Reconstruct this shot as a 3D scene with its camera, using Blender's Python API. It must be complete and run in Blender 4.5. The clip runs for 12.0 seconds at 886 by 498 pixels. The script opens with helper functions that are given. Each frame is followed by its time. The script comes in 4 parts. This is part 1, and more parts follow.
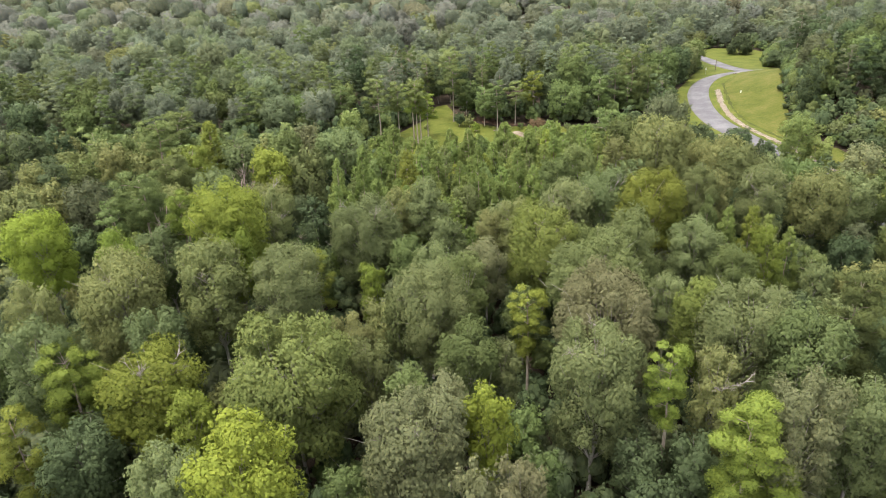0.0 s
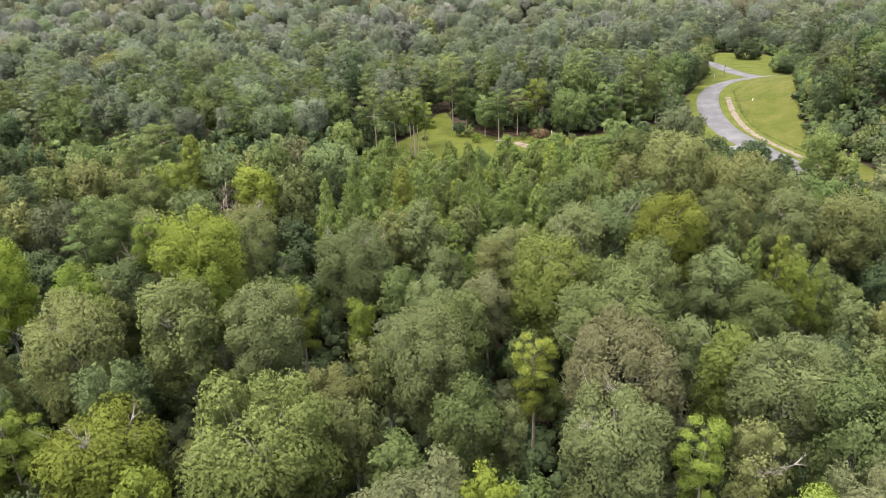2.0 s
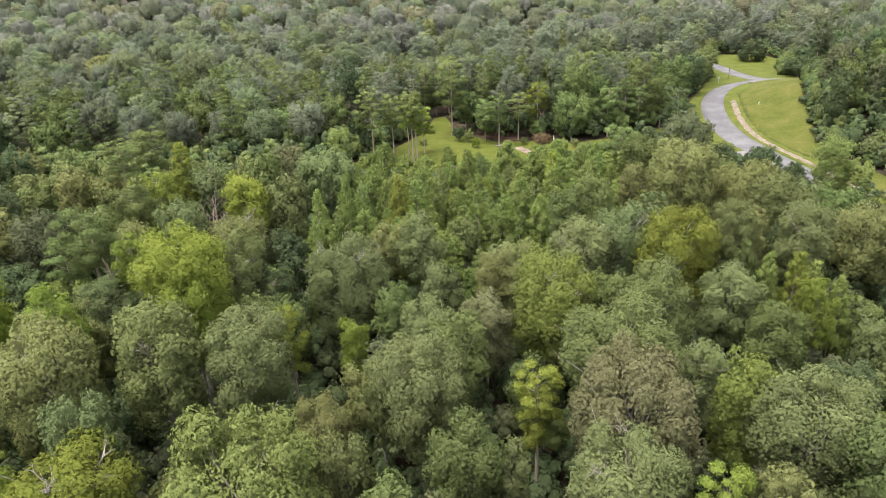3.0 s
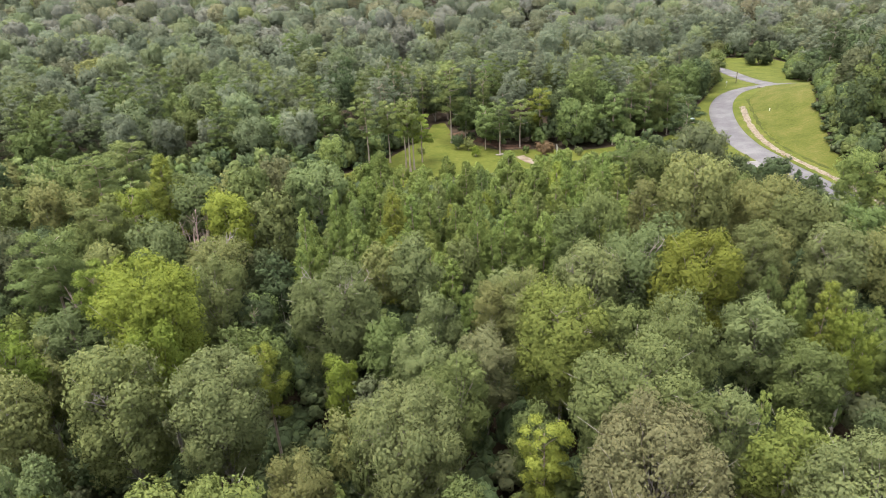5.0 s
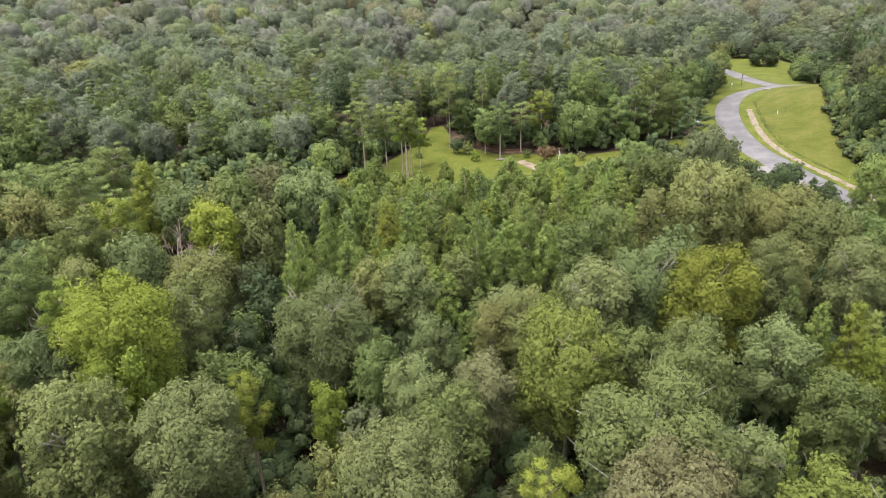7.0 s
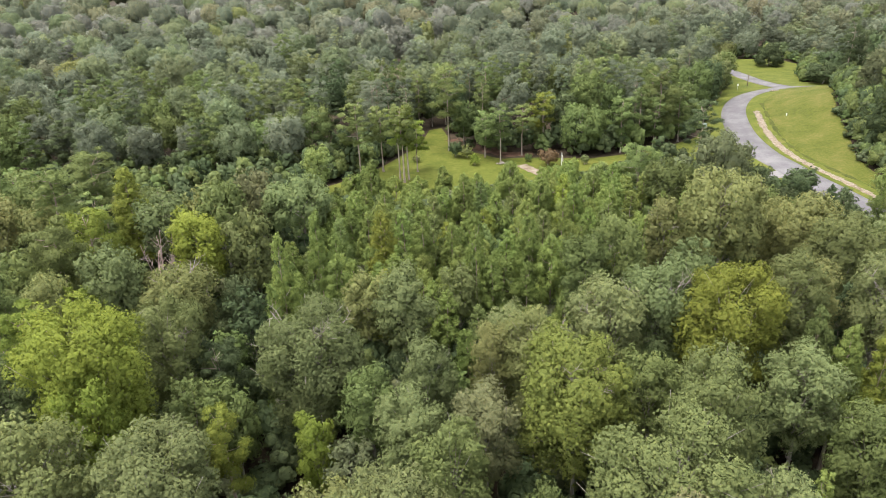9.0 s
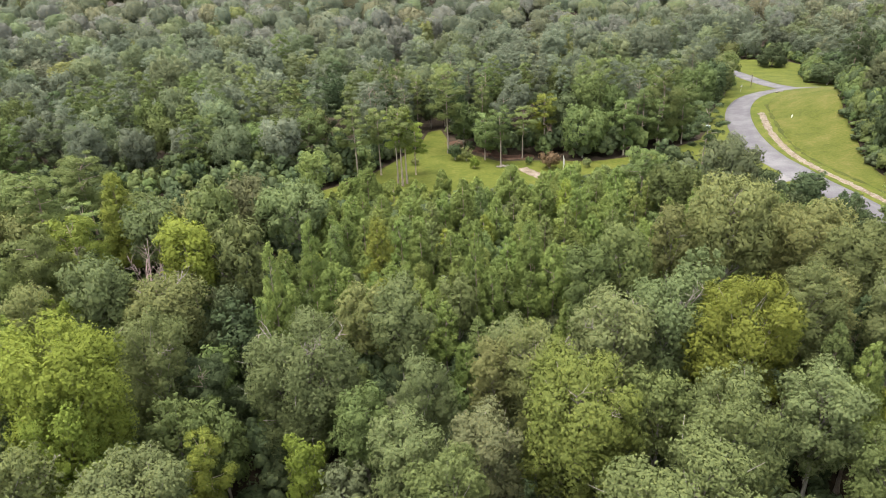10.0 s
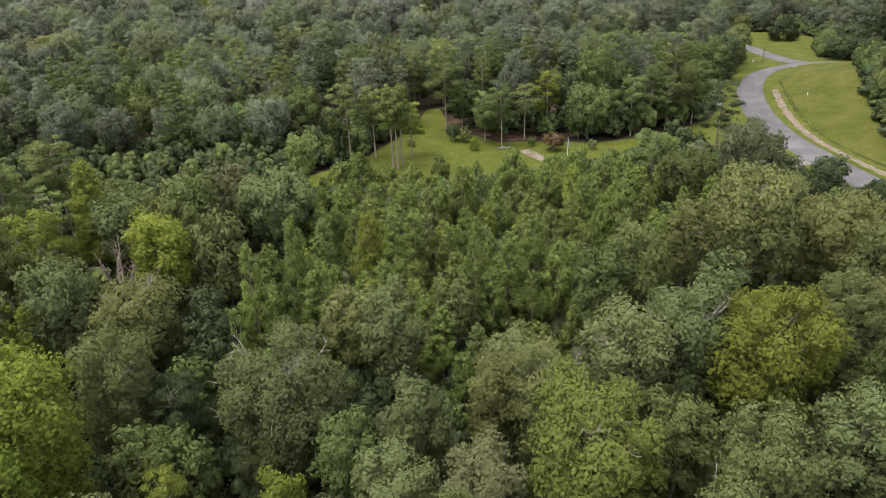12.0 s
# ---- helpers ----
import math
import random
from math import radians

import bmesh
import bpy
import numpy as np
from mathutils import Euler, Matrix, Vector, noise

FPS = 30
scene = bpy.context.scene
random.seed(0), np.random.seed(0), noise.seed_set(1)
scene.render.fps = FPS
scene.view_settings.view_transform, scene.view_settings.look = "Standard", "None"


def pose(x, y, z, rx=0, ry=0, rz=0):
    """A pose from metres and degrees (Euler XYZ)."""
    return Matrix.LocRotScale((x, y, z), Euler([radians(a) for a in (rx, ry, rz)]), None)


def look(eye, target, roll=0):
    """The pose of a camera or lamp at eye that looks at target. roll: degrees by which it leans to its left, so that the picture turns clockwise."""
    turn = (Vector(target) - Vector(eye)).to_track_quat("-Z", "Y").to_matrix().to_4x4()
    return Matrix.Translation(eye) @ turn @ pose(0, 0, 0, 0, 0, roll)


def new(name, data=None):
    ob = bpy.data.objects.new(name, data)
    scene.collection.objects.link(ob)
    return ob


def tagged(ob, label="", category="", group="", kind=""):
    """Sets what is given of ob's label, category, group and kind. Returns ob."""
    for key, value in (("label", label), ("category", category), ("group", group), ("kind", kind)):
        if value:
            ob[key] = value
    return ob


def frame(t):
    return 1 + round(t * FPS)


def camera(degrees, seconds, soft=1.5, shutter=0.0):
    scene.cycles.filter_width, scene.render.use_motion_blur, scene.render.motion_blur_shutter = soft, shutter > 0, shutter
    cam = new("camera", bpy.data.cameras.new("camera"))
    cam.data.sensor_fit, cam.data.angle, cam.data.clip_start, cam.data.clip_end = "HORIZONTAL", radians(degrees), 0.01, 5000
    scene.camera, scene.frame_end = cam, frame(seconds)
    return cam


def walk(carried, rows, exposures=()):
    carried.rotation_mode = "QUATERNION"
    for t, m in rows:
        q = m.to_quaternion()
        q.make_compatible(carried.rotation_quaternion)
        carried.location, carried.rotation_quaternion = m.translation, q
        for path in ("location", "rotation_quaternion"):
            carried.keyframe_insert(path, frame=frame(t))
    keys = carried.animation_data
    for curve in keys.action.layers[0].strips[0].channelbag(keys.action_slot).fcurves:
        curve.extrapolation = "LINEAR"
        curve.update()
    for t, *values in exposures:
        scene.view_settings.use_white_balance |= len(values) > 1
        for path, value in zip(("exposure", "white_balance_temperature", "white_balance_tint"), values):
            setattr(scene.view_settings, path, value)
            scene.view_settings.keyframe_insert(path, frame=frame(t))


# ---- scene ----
cam = camera(69.7, 12.0, soft=0.65)
EXPOSURE = 1.80
METRES, EYE, TILT, LEAN, TURN = 40.0, 50.0, 0.0, 0.0, -3.3
ROWS = [
    (0.0, 0.0, 0.0, 0.0, -1.08, -24.15, 2.42),
    (0.5, 0.0044, 0.0536, 0.0022, -1.06, -24.12, 2.42),
    (1.0, 0.0087, 0.1072, 0.0042, -1.04, -24.09, 2.42),
    (1.5, 0.0129, 0.1612, 0.0053, -1.03, -24.06, 2.42),
    (2.0, 0.0174, 0.2156, 0.0062, -1.01, -24.04, 2.42),
    (2.5, 0.0218, 0.2701, 0.0064, -1.0, -24.02, 2.42),
    (3.0, 0.0261, 0.3234, 0.0065, -1.0, -23.99, 2.42),
    (5.0, 0.0414, 0.4985, 0.0058, -0.95, -23.9, 2.42),
    (5.5, 0.0446, 0.5324, 0.0046, -0.95, -23.88, 2.42),
    (6.0, 0.0475, 0.5635, 0.0023, -0.95, -23.87, 2.43),
    (6.5, 0.0503, 0.593, -0.0009, -0.94, -23.86, 2.43),
    (8.5, 0.0595, 0.716, -0.0155, -0.97, -23.85, 2.44),
    (9.0, 0.0617, 0.7514, -0.0194, -0.97, -23.84, 2.43),
    (9.5, 0.0643, 0.7891, -0.0225, -0.98, -23.83, 2.43),
    (10.0, 0.0669, 0.8281, -0.0249, -0.99, -23.84, 2.43),
    (10.5, 0.0697, 0.868, -0.0271, -1.0, -23.95, 2.43),
    (11.0, 0.0726, 0.9089, -0.0294, -1.01, -24.89, 2.45),
    (11.5, 0.0757, 0.9518, -0.0298, -1.02, -25.92, 2.45),
    (12.0, 0.079, 0.9951, -0.0299, -1.03, -26.2, 2.45),
]
walk(cam, [(t, pose(0, 0, EYE, TILT, LEAN, TURN) @ pose(METRES * x, METRES * y, METRES * z, 90 + pitch, roll, yaw)) for t, x, y, z, yaw, pitch, roll in ROWS],
     [(0.0, EXPOSURE), (11.65, EXPOSURE), (11.8, EXPOSURE - 0.12), (11.9, EXPOSURE - 0.36), (12.0, EXPOSURE - 0.66)])

# ---- light ----
world = bpy.data.worlds.new("overcast_sky")
scene.world = world
world.use_nodes = True
wn = world.node_tree
wn.nodes.clear()
sky = wn.nodes.new("ShaderNodeTexSky")
sky.sky_type, sky.sun_disc = "NISHITA", False
sky.sun_elevation, sky.sun_rotation = radians(75), radians(-107)
sky.air_density, sky.dust_density = 1.0, 4.0
grey = wn.nodes.new("ShaderNodeHueSaturation")
grey.inputs["Saturation"].default_value = 0.34
wbg = wn.nodes.new("ShaderNodeBackground")
wbg.inputs["Strength"].default_value = 0.15
wout = wn.nodes.new("ShaderNodeOutputWorld")
wn.links.new(sky.outputs["Color"], grey.inputs["Color"])
wn.links.new(grey.outputs["Color"], wbg.inputs["Color"])
wn.links.new(wbg.outputs["Background"], wout.inputs["Surface"])
sun_lamp = bpy.data.lights.new("sun", "SUN")
sun_lamp.energy, sun_lamp.angle, sun_lamp.color = 1.35, radians(50), (1.0, 0.96, 0.90)
sun = new("sun", sun_lamp)
sun.matrix_world = look((-40, -12, 160), (0, 0, 0))


# ---- materials ----
def mat(name):
    m = bpy.data.materials.new(name)
    m.use_nodes = True
    nt = m.node_tree
    nt.nodes.clear()
    out = nt.nodes.new("ShaderNodeOutputMaterial")
    return m, nt, out


def ramp(nt, stops):
    r = nt.nodes.new("ShaderNodeValToRGB")
    els = r.color_ramp.elements
    while len(els) < len(stops):
        els.new(0.5)
    for e, (p, c) in zip(els, stops):
        e.position, e.color = p, (*c, 1)
    return r


def noise_node(nt, scale, detail=5, rough=0.6, coord="Object"):
    tc = nt.nodes.new("ShaderNodeTexCoord")
    n = nt.nodes.new("ShaderNodeTexNoise")
    n.inputs["Scale"].default_value = scale
    n.inputs["Detail"].default_value = detail
    n.inputs["Roughness"].default_value = rough
    nt.links.new(tc.outputs[coord], n.inputs["Vector"])
    return n


def mix_rgb(nt, a, b, fac, mode="MIX"):
    m = nt.nodes.new("ShaderNodeMix")
    m.data_type, m.blend_type = "RGBA", mode
    for sock, v in ((m.inputs[6], a), (m.inputs[7], b), (m.inputs[0], fac)):
        if isinstance(v, (int, float)):
            sock.default_value = v
        elif isinstance(v, tuple):
            sock.default_value = (*v, 1)
        else:
            nt.links.new(v, sock)
    return m.outputs[2]


def leaf_material(name, colour, spread=0.20, thin=0.35):
    """Leaves: every leaf and every tree a little different; light passes through them."""
    m, nt, out = mat(name)
    geo = nt.nodes.new("ShaderNodeNewGeometry")
    info = nt.nodes.new("ShaderNodeObjectInfo")
    own = nt.nodes.new("ShaderNodeAttribute")
    own.attribute_name = "tone"
    chance = nt.nodes.new("ShaderNodeMath")
    chance.operation = "ADD"
    nt.links.new(info.outputs["Random"], chance.inputs[0])
    nt.links.new(own.outputs["Fac"], chance.inputs[1])
    wrap = nt.nodes.new("ShaderNodeMath")
    wrap.operation = "FRACT"
    nt.links.new(chance.outputs[0], wrap.inputs[0])
    c = Vector((colour[0] * 1.075, colour[1], colour[2] * 1.22))
    dark, lit = c * (1 - spread), c * (1 + 0.7 * spread)
    lit = Vector((lit.x * 1.06, lit.y, lit.z * 0.9))
    per_leaf = ramp(nt, [(0.0, dark), (0.55, c), (1.0, lit)])
    nt.links.new(geo.outputs["Random Per Island"], per_leaf.inputs["Fac"])
    hue = nt.nodes.new("ShaderNodeHueSaturation")
    span = nt.nodes.new("ShaderNodeMapRange")
    span.inputs["To Min"].default_value, span.inputs["To Max"].default_value = 0.485, 0.515
    nt.links.new(wrap.outputs[0], span.inputs["Value"])
    nt.links.new(span.outputs["Result"], hue.inputs["Hue"])
    value = nt.nodes.new("ShaderNodeMapRange")
    value.inputs["To Min"].default_value, value.inputs["To Max"].default_value = 0.80, 1.20
    flip = nt.nodes.new("ShaderNodeMath")
    flip.operation = "FRACT"
    times = nt.nodes.new("ShaderNodeMath")
    times.operation = "MULTIPLY"
    times.inputs[1].default_value = 7.31
    nt.links.new(wrap.outputs[0], times.inputs[0])
    nt.links.new(times.outputs[0], flip.inputs[0])
    nt.links.new(flip.outputs[0], value.inputs["Value"])
    nt.links.new(value.outputs["Result"], hue.inputs["Value"])
    patch = noise_node(nt, 0.35, 3)
    blotch = mix_rgb(nt, tuple(Vector((0.84, 0.86, 0.84))), (1.14, 1.12, 1.06), patch.outputs["Fac"])
    nt.links.new(mix_rgb(nt, per_leaf.outputs["Color"], blotch, 1.0, "MULTIPLY"), hue.inputs["Color"])
    p = nt.nodes.new("ShaderNodeBsdfPrincipled")
    p.inputs["Roughness"].default_value = 0.65
    p.inputs["Specular IOR Level"].default_value = 0.10
    nt.links.new(hue.outputs["Color"], p.inputs["Base Color"])
    tr = nt.nodes.new("ShaderNodeBsdfTranslucent")
    nt.links.new(hue.outputs["Color"], tr.inputs["Color"])
    mx = nt.nodes.new("ShaderNodeMixShader")
    mx.inputs[0].default_value = thin
    nt.links.new(p.outputs[0], mx.inputs[1])
    nt.links.new(tr.outputs[0], mx.inputs[2])
    nt.links.new(mx.outputs[0], out.inputs["Surface"])
    return m


def rough_material(name, stops, scale, fine, bump=0.3, rough=0.9, depth=0.05):
    """A rough natural surface with a broad and a fine pattern."""
    m, nt, out = mat(name)
    broad, small = noise_node(nt, scale, 6), noise_node(nt, fine, 6, 0.7)
    both = nt.nodes.new("ShaderNodeMath")
    both.operation = "MULTIPLY_ADD"
    both.inputs[1].default_value = 0.45
    half = nt.nodes.new("ShaderNodeMath")
    half.operation = "MULTIPLY"
    half.inputs[1].default_value = 0.55
    nt.links.new(broad.outputs["Fac"], half.inputs[0])
    nt.links.new(small.outputs["Fac"], both.inputs[0])
    nt.links.new(half.outputs[0], both.inputs[2])
    r = ramp(nt, [(0.5 + (p - 0.5) * 0.5, c) for p, c in stops])
    nt.links.new(both.outputs[0], r.inputs["Fac"])
    b = nt.nodes.new("ShaderNodeBump")
    b.inputs["Strength"].default_value, b.inputs["Distance"].default_value = bump, depth
    nt.links.new(small.outputs["Fac"], b.inputs["Height"])
    p = nt.nodes.new("ShaderNodeBsdfPrincipled")
    p.inputs["Roughness"].default_value = rough
    p.inputs["Specular IOR Level"].default_value = 0.12 if rough > 0.8 else 0.4
    nt.links.new(r.outputs["Color"], p.inputs["Base Color"])
    nt.links.new(b.outputs["Normal"], p.inputs["Normal"])
    nt.links.new(p.outputs[0], out.inputs["Surface"])
    return m


HUES = {
    "grey": leaf_material("grey_green_leaves", (0.140, 0.181, 0.064)),
    "mid": leaf_material("green_leaves", (0.116, 0.162, 0.048)),
    "light": leaf_material("light_green_leaves", (0.120, 0.156, 0.050)),
    "yellow": leaf_material("yellow_green_leaves", (0.158, 0.214, 0.033)),
    "bright": leaf_material("bright_lime_leaves", (0.188, 0.252, 0.034)),
    "olive": leaf_material("olive_leaves", (0.154, 0.180, 0.058)),
    "tan": leaf_material("tan_flowering_leaves", (0.166, 0.184, 0.076), 0.22),
    "golden": leaf_material("golden_green_leaves", (0.152, 0.188, 0.030)),
    "citron": leaf_material("citron_green_leaves", (0.124, 0.160, 0.034)),
    "deep": leaf_material("dark_green_leaves", (0.072, 0.104, 0.040)),
    "pine": leaf_material("pine_needles", (0.138, 0.188, 0.056)),
    "needle": leaf_material("stand_pine_needles", (0.142, 0.194, 0.046)),
    "pinelit": leaf_material("fresh_pine_needles", (0.166, 0.214, 0.036)),
    "moss": leaf_material("shaded_moss_green_leaves", (0.104, 0.128, 0.056)),
    # Sage and straw are blued for distance haze too.
    "sage": leaf_material("pale_sage_leaves", (0.146, 0.172, 0.092)),
    "fern": leaf_material("fern_green_leaves", (0.102, 0.140, 0.040)),
    "straw": leaf_material("straw_olive_leaves", (0.160, 0.172, 0.084)),
    "fresh": leaf_material("fresh_light_leaves", (0.158, 0.204, 0.054)),
    # Dusk to shade: distance haze tinted into the leaf colours, greyed and blued.
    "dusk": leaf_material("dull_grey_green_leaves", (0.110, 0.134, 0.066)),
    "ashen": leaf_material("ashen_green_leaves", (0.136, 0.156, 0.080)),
    # Less leaf contrast and more translucency, flattened the way haze does.
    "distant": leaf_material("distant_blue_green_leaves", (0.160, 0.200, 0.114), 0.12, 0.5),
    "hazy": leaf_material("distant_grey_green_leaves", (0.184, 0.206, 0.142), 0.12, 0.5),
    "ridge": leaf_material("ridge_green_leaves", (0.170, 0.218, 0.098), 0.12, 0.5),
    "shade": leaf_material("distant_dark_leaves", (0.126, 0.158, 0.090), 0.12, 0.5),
    "rust": leaf_material("rusty_leaves", (0.170, 0.125, 0.062)),
}
LOOK = {
    "grey": "grey-green leafy", "mid": "fresh green leafy", "light": "light green full-leaved", "yellow": "yellow-green leafy",
    "bright": "bright lime-green leafy", "olive": "dull olive leafy", "tan": "tan-green leafy", "golden": "golden-olive leafy", "citron": "citron-green leafy",
    "deep": "dark green leafy", "pine": "dark green needled", "needle": "fresh green needled", "pinelit": "bright yellow-green needled", "rust": "rust-red leafy", "distant": "haze-tinted blue-green leafy", "hazy": "hazy grey-green leafy", "ridge": "haze-paled green leafy", "shade": "haze-tinted dark green leafy",
    "moss": "moss-green leafy", "sage": "pale sage-green leafy", "fern": "fern-green leafy", "straw": "straw-olive leafy", "dusk": "haze-dulled grey-green leafy", "fresh": "fresh light green leafy", "ashen": "haze-greyed green leafy",
}
BARK = rough_material("grey_bark", [(0.2, (0.14, 0.12, 0.10)), (0.5, (0.26, 0.235, 0.205)), (0.8, (0.40, 0.375, 0.34))], 1.2, 9, 0.5, 0.9)
PINE_BARK = rough_material("pine_bark", [(0.2, (0.15, 0.115, 0.09)), (0.5, (0.29, 0.235, 0.19)), (0.8, (0.44, 0.385, 0.33))], 1.2, 9, 0.5, 0.9)
DEAD_WOOD = rough_material("dead_wood", [(0.2, (0.18, 0.15, 0.13)), (0.5, (0.28, 0.245, 0.22)), (0.8, (0.40, 0.37, 0.34))], 1.0, 8, 0.4, 0.85)
DEAD_BARK = rough_material("weathered_pink_wood", [(0.2, (0.16, 0.115, 0.10)), (0.5, (0.27, 0.205, 0.18)), (0.8, (0.38, 0.31, 0.28))], 1.0, 8, 0.4, 0.85)
LITTER = rough_material("leaf_litter", [(0.25, (0.018, 0.013, 0.009)), (0.5, (0.038, 0.028, 0.018)), (0.75, (0.07, 0.052, 0.034))], 0.25, 4.0, 0.6, 0.95, 0.1)
LAWN = rough_material("mown_lawn", [(0.1, (0.034, 0.047, 0.008)), (0.42, (0.067, 0.080, 0.012)), (0.65, (0.091, 0.098, 0.018)), (0.95, (0.135, 0.112, 0.043))], 0.22, 1.3, 0.6, 0.9, 0.06)
MEADOW = rough_material("rough_meadow", [(0.12, (0.034, 0.043, 0.008)), (0.45, (0.068, 0.077, 0.013)), (0.65, (0.092, 0.090, 0.022)), (0.92, (0.140, 0.113, 0.050))], 0.16, 1.8, 0.8, 0.95, 0.15)
ASPHALT = rough_material("worn_asphalt", [(0.25, (0.090, 0.084, 0.088)), (0.5, (0.118, 0.111, 0.115)), (0.75, (0.158, 0.150, 0.150))], 0.25, 6.0, 0.2, 0.85, 0.01)
GRAVEL = rough_material("pale_gravel", [(0.25, (0.10, 0.075, 0.05)), (0.5, (0.165, 0.13, 0.095)), (0.75, (0.25, 0.215, 0.18))], 0.8, 6.0, 0.8, 0.95, 0.05)
STONE = rough_material("pale_stone", [(0.25, (0.13, 0.105, 0.085)), (0.5, (0.205, 0.175, 0.15)), (0.75, (0.28, 0.25, 0.225))], 1.5, 9.0, 0.5, 0.9, 0.02)
STRAW = rough_material("pine_straw", [(0.25, (0.05, 0.028, 0.018)), (0.5, (0.09, 0.052, 0.035)), (0.75, (0.14, 0.09, 0.06))], 0.5, 5.0, 0.5, 0.95, 0.05)
WHITE = rough_material("white_paint", [(0.3, (0.66, 0.66, 0.64)), (0.7, (0.8, 0.8, 0.79))], 0.8, 8, 0.05, 0.5, 0.005)
BOX_GREEN = rough_material("grey_green_enamel", [(0.3, (0.20, 0.25, 0.22)), (0.7, (0.29, 0.34, 0.31))], 1.5, 12, 0.05, 0.45, 0.003)
METAL = rough_material("galvanised_steel", [(0.3, (0.33, 0.34, 0.35)), (0.7, (0.48, 0.49, 0.5))], 2, 20, 0.05, 0.45, 0.002)
POST_WOOD = rough_material("weathered_post", [(0.3, (0.09, 0.07, 0.055)), (0.7, (0.2, 0.165, 0.13))], 1.5, 14, 0.4, 0.9, 0.01)
FLAG_RED = rough_material("faded_red_cloth", [(0.3, (0.38, 0.07, 0.06)), (0.7, (0.5, 0.12, 0.1))], 2, 20, 0.1, 0.8, 0.003)


# ---- lie of the land ----
def step01(a, b, v):
    t = np.clip((v - a) / (b - a), 0, 1)
    return t * t * (3 - 2 * t)


def land(x, y):
    """Height of the ground: a hollow under the near wood, a bench with the road, a knoll, and a far ridge."""
    z = 3.5 + 5.5 * step01(55, 140, y) - 4 * step01(290, 370, y) + 24 * step01(390, 620, y)
    z = z + 9 * np.exp(-((x - 124) / 22) ** 2 - ((y - 172) / 42) ** 2)
    z = z + 5 * step01(60, 260, -x) * step01(100, 300, y)
    return z


def mesh_ob(name, verts, faces, material, parent=None, smooth=False):
    me = bpy.data.meshes.new(name)
    me.from_pydata(verts, [], faces)
    me.materials.append(material)
    if smooth:
        me.polygons.foreach_set("use_smooth", [True] * len(me.polygons))
    ob = new(name, me)
    ob.parent = parent
    return ob


def part(name, bm, material, parent, label=""):
    me = bpy.data.meshes.new(name)
    bm.to_mesh(me)
    bm.free()
    me.materials.append(material)
    ob = new(name, me)
    ob.parent = parent
    return tagged(ob, label)


def axis_steps(lo, hi, fine):
    mid = list(np.arange(lo, hi + 0.01, fine))
    out = [fine * 1.25 ** k for k in range(1, 40)]
    reach = np.cumsum(out)
    reach = reach[reach < 4200]
    return np.array([lo - r for r in reach[::-1]] + mid + [hi + r for r in reach])


gx, gy = axis_steps(-110, 170, 4.0), axis_steps(10, 320, 4.0)
XX, YY = np.meshgrid(gx, gy)
ZZ = land(XX, YY) + 0.0
nx, ny = len(gx), len(gy)
ground = mesh_ob("ground", np.stack([XX.ravel(), YY.ravel(), ZZ.ravel()], 1).tolist(),
                 [(j * nx + i, j * nx + i + 1, (j + 1) * nx + i + 1, (j + 1) * nx + i) for j in range(ny - 1) for i in range(nx - 1)],
                 LITTER, smooth=True)
tagged(ground, "brown leaf-littered forest floor rolling to a far ridge", "ground", kind="structure")

# Outline of the open land: lawn, road and meadow.
CLEARING = [(-15, 151), (-4, 143), (14, 144), (30, 146), (46, 152), (60, 156), (70, 146), (75, 130), (77, 90), (96, 90),
            (96, 120), (93.5, 139), (95.5, 148), (102.5, 162.4), (106.6, 172.6), (117.6, 191.6), (126.5, 206), (146, 208), (150, 222), (137, 236),
            (147, 255), (160, 272), (160, 290), (146, 297), (133, 286), (124, 264), (114, 240), (106, 227), (97, 213), (88, 200)]
CLEARING += [(82, 187), (75, 177), (67, 172), (59, 168), (51, 166), (45, 165), (39, 167), (31, 169), (26, 169), (20, 177),
             (16.5, 186), (15, 203), (11.5, 201), (8.4, 186), (1.6, 173), (-4, 163), (-12.8, 156)]
ROAD = [(84, 84), (82.6, 104), (82.0, 118), (81.7, 128), (81.4, 135), (81.2, 142), (81.6, 149.6), (81.9, 157.6), (83.4, 166.4), (85.9, 176), (89.7, 186.7),
        (93.8, 196), (98.9, 204.6), (105, 211.8), (111.6, 215.6), (119, 216.4), (128, 215.2), (150, 211)]
SIDE_ROAD = [(120.4, 217.6), (122.6, 226), (123.8, 234), (126.2, 250), (128.0, 265.5), (128.5, 280), (126, 300)]


def inside(poly, x, y):
    hit, j = False, len(poly) - 1
    for i in range(len(poly)):
        (xi, yi), (xj, yj) = poly[i], poly[j]
        if (yi > y) != (yj > y) and x < (xj - xi) * (y - yi) / (yj - yi) + xi:
            hit = not hit
        j = i
    return hit


def to_edge(poly, x, y):
    best = None
    for i in range(len(poly)):
        a, b, p = Vector(poly[i - 1]), Vector(poly[i]), Vector((x, y))
        t = max(0, min(1, (p - a).dot(b - a) / max((b - a).length_squared, 1e-9)))
        q = a + (b - a) * t
        d = (p - q).length
        if best is None or d < best[0]:
            best = (d, q.x, q.y)
    return best


def spline(points, n=8):
    out = []
    pts = [Vector(p) for p in points]
    for i in range(len(pts) - 1):
        p0, p1, p2, p3 = pts[max(i - 1, 0)], pts[i], pts[i + 1], pts[min(i + 2, len(pts) - 1)]
        for k in range(n):
            t = k / n
            out.append(0.5 * (2 * p1 + (p2 - p0) * t + (2 * p0 - 5 * p1 + 4 * p2 - p3) * t * t + (3 * p1 - p0 - 3 * p2 + p3) * t ** 3))
    return out + [pts[-1]]


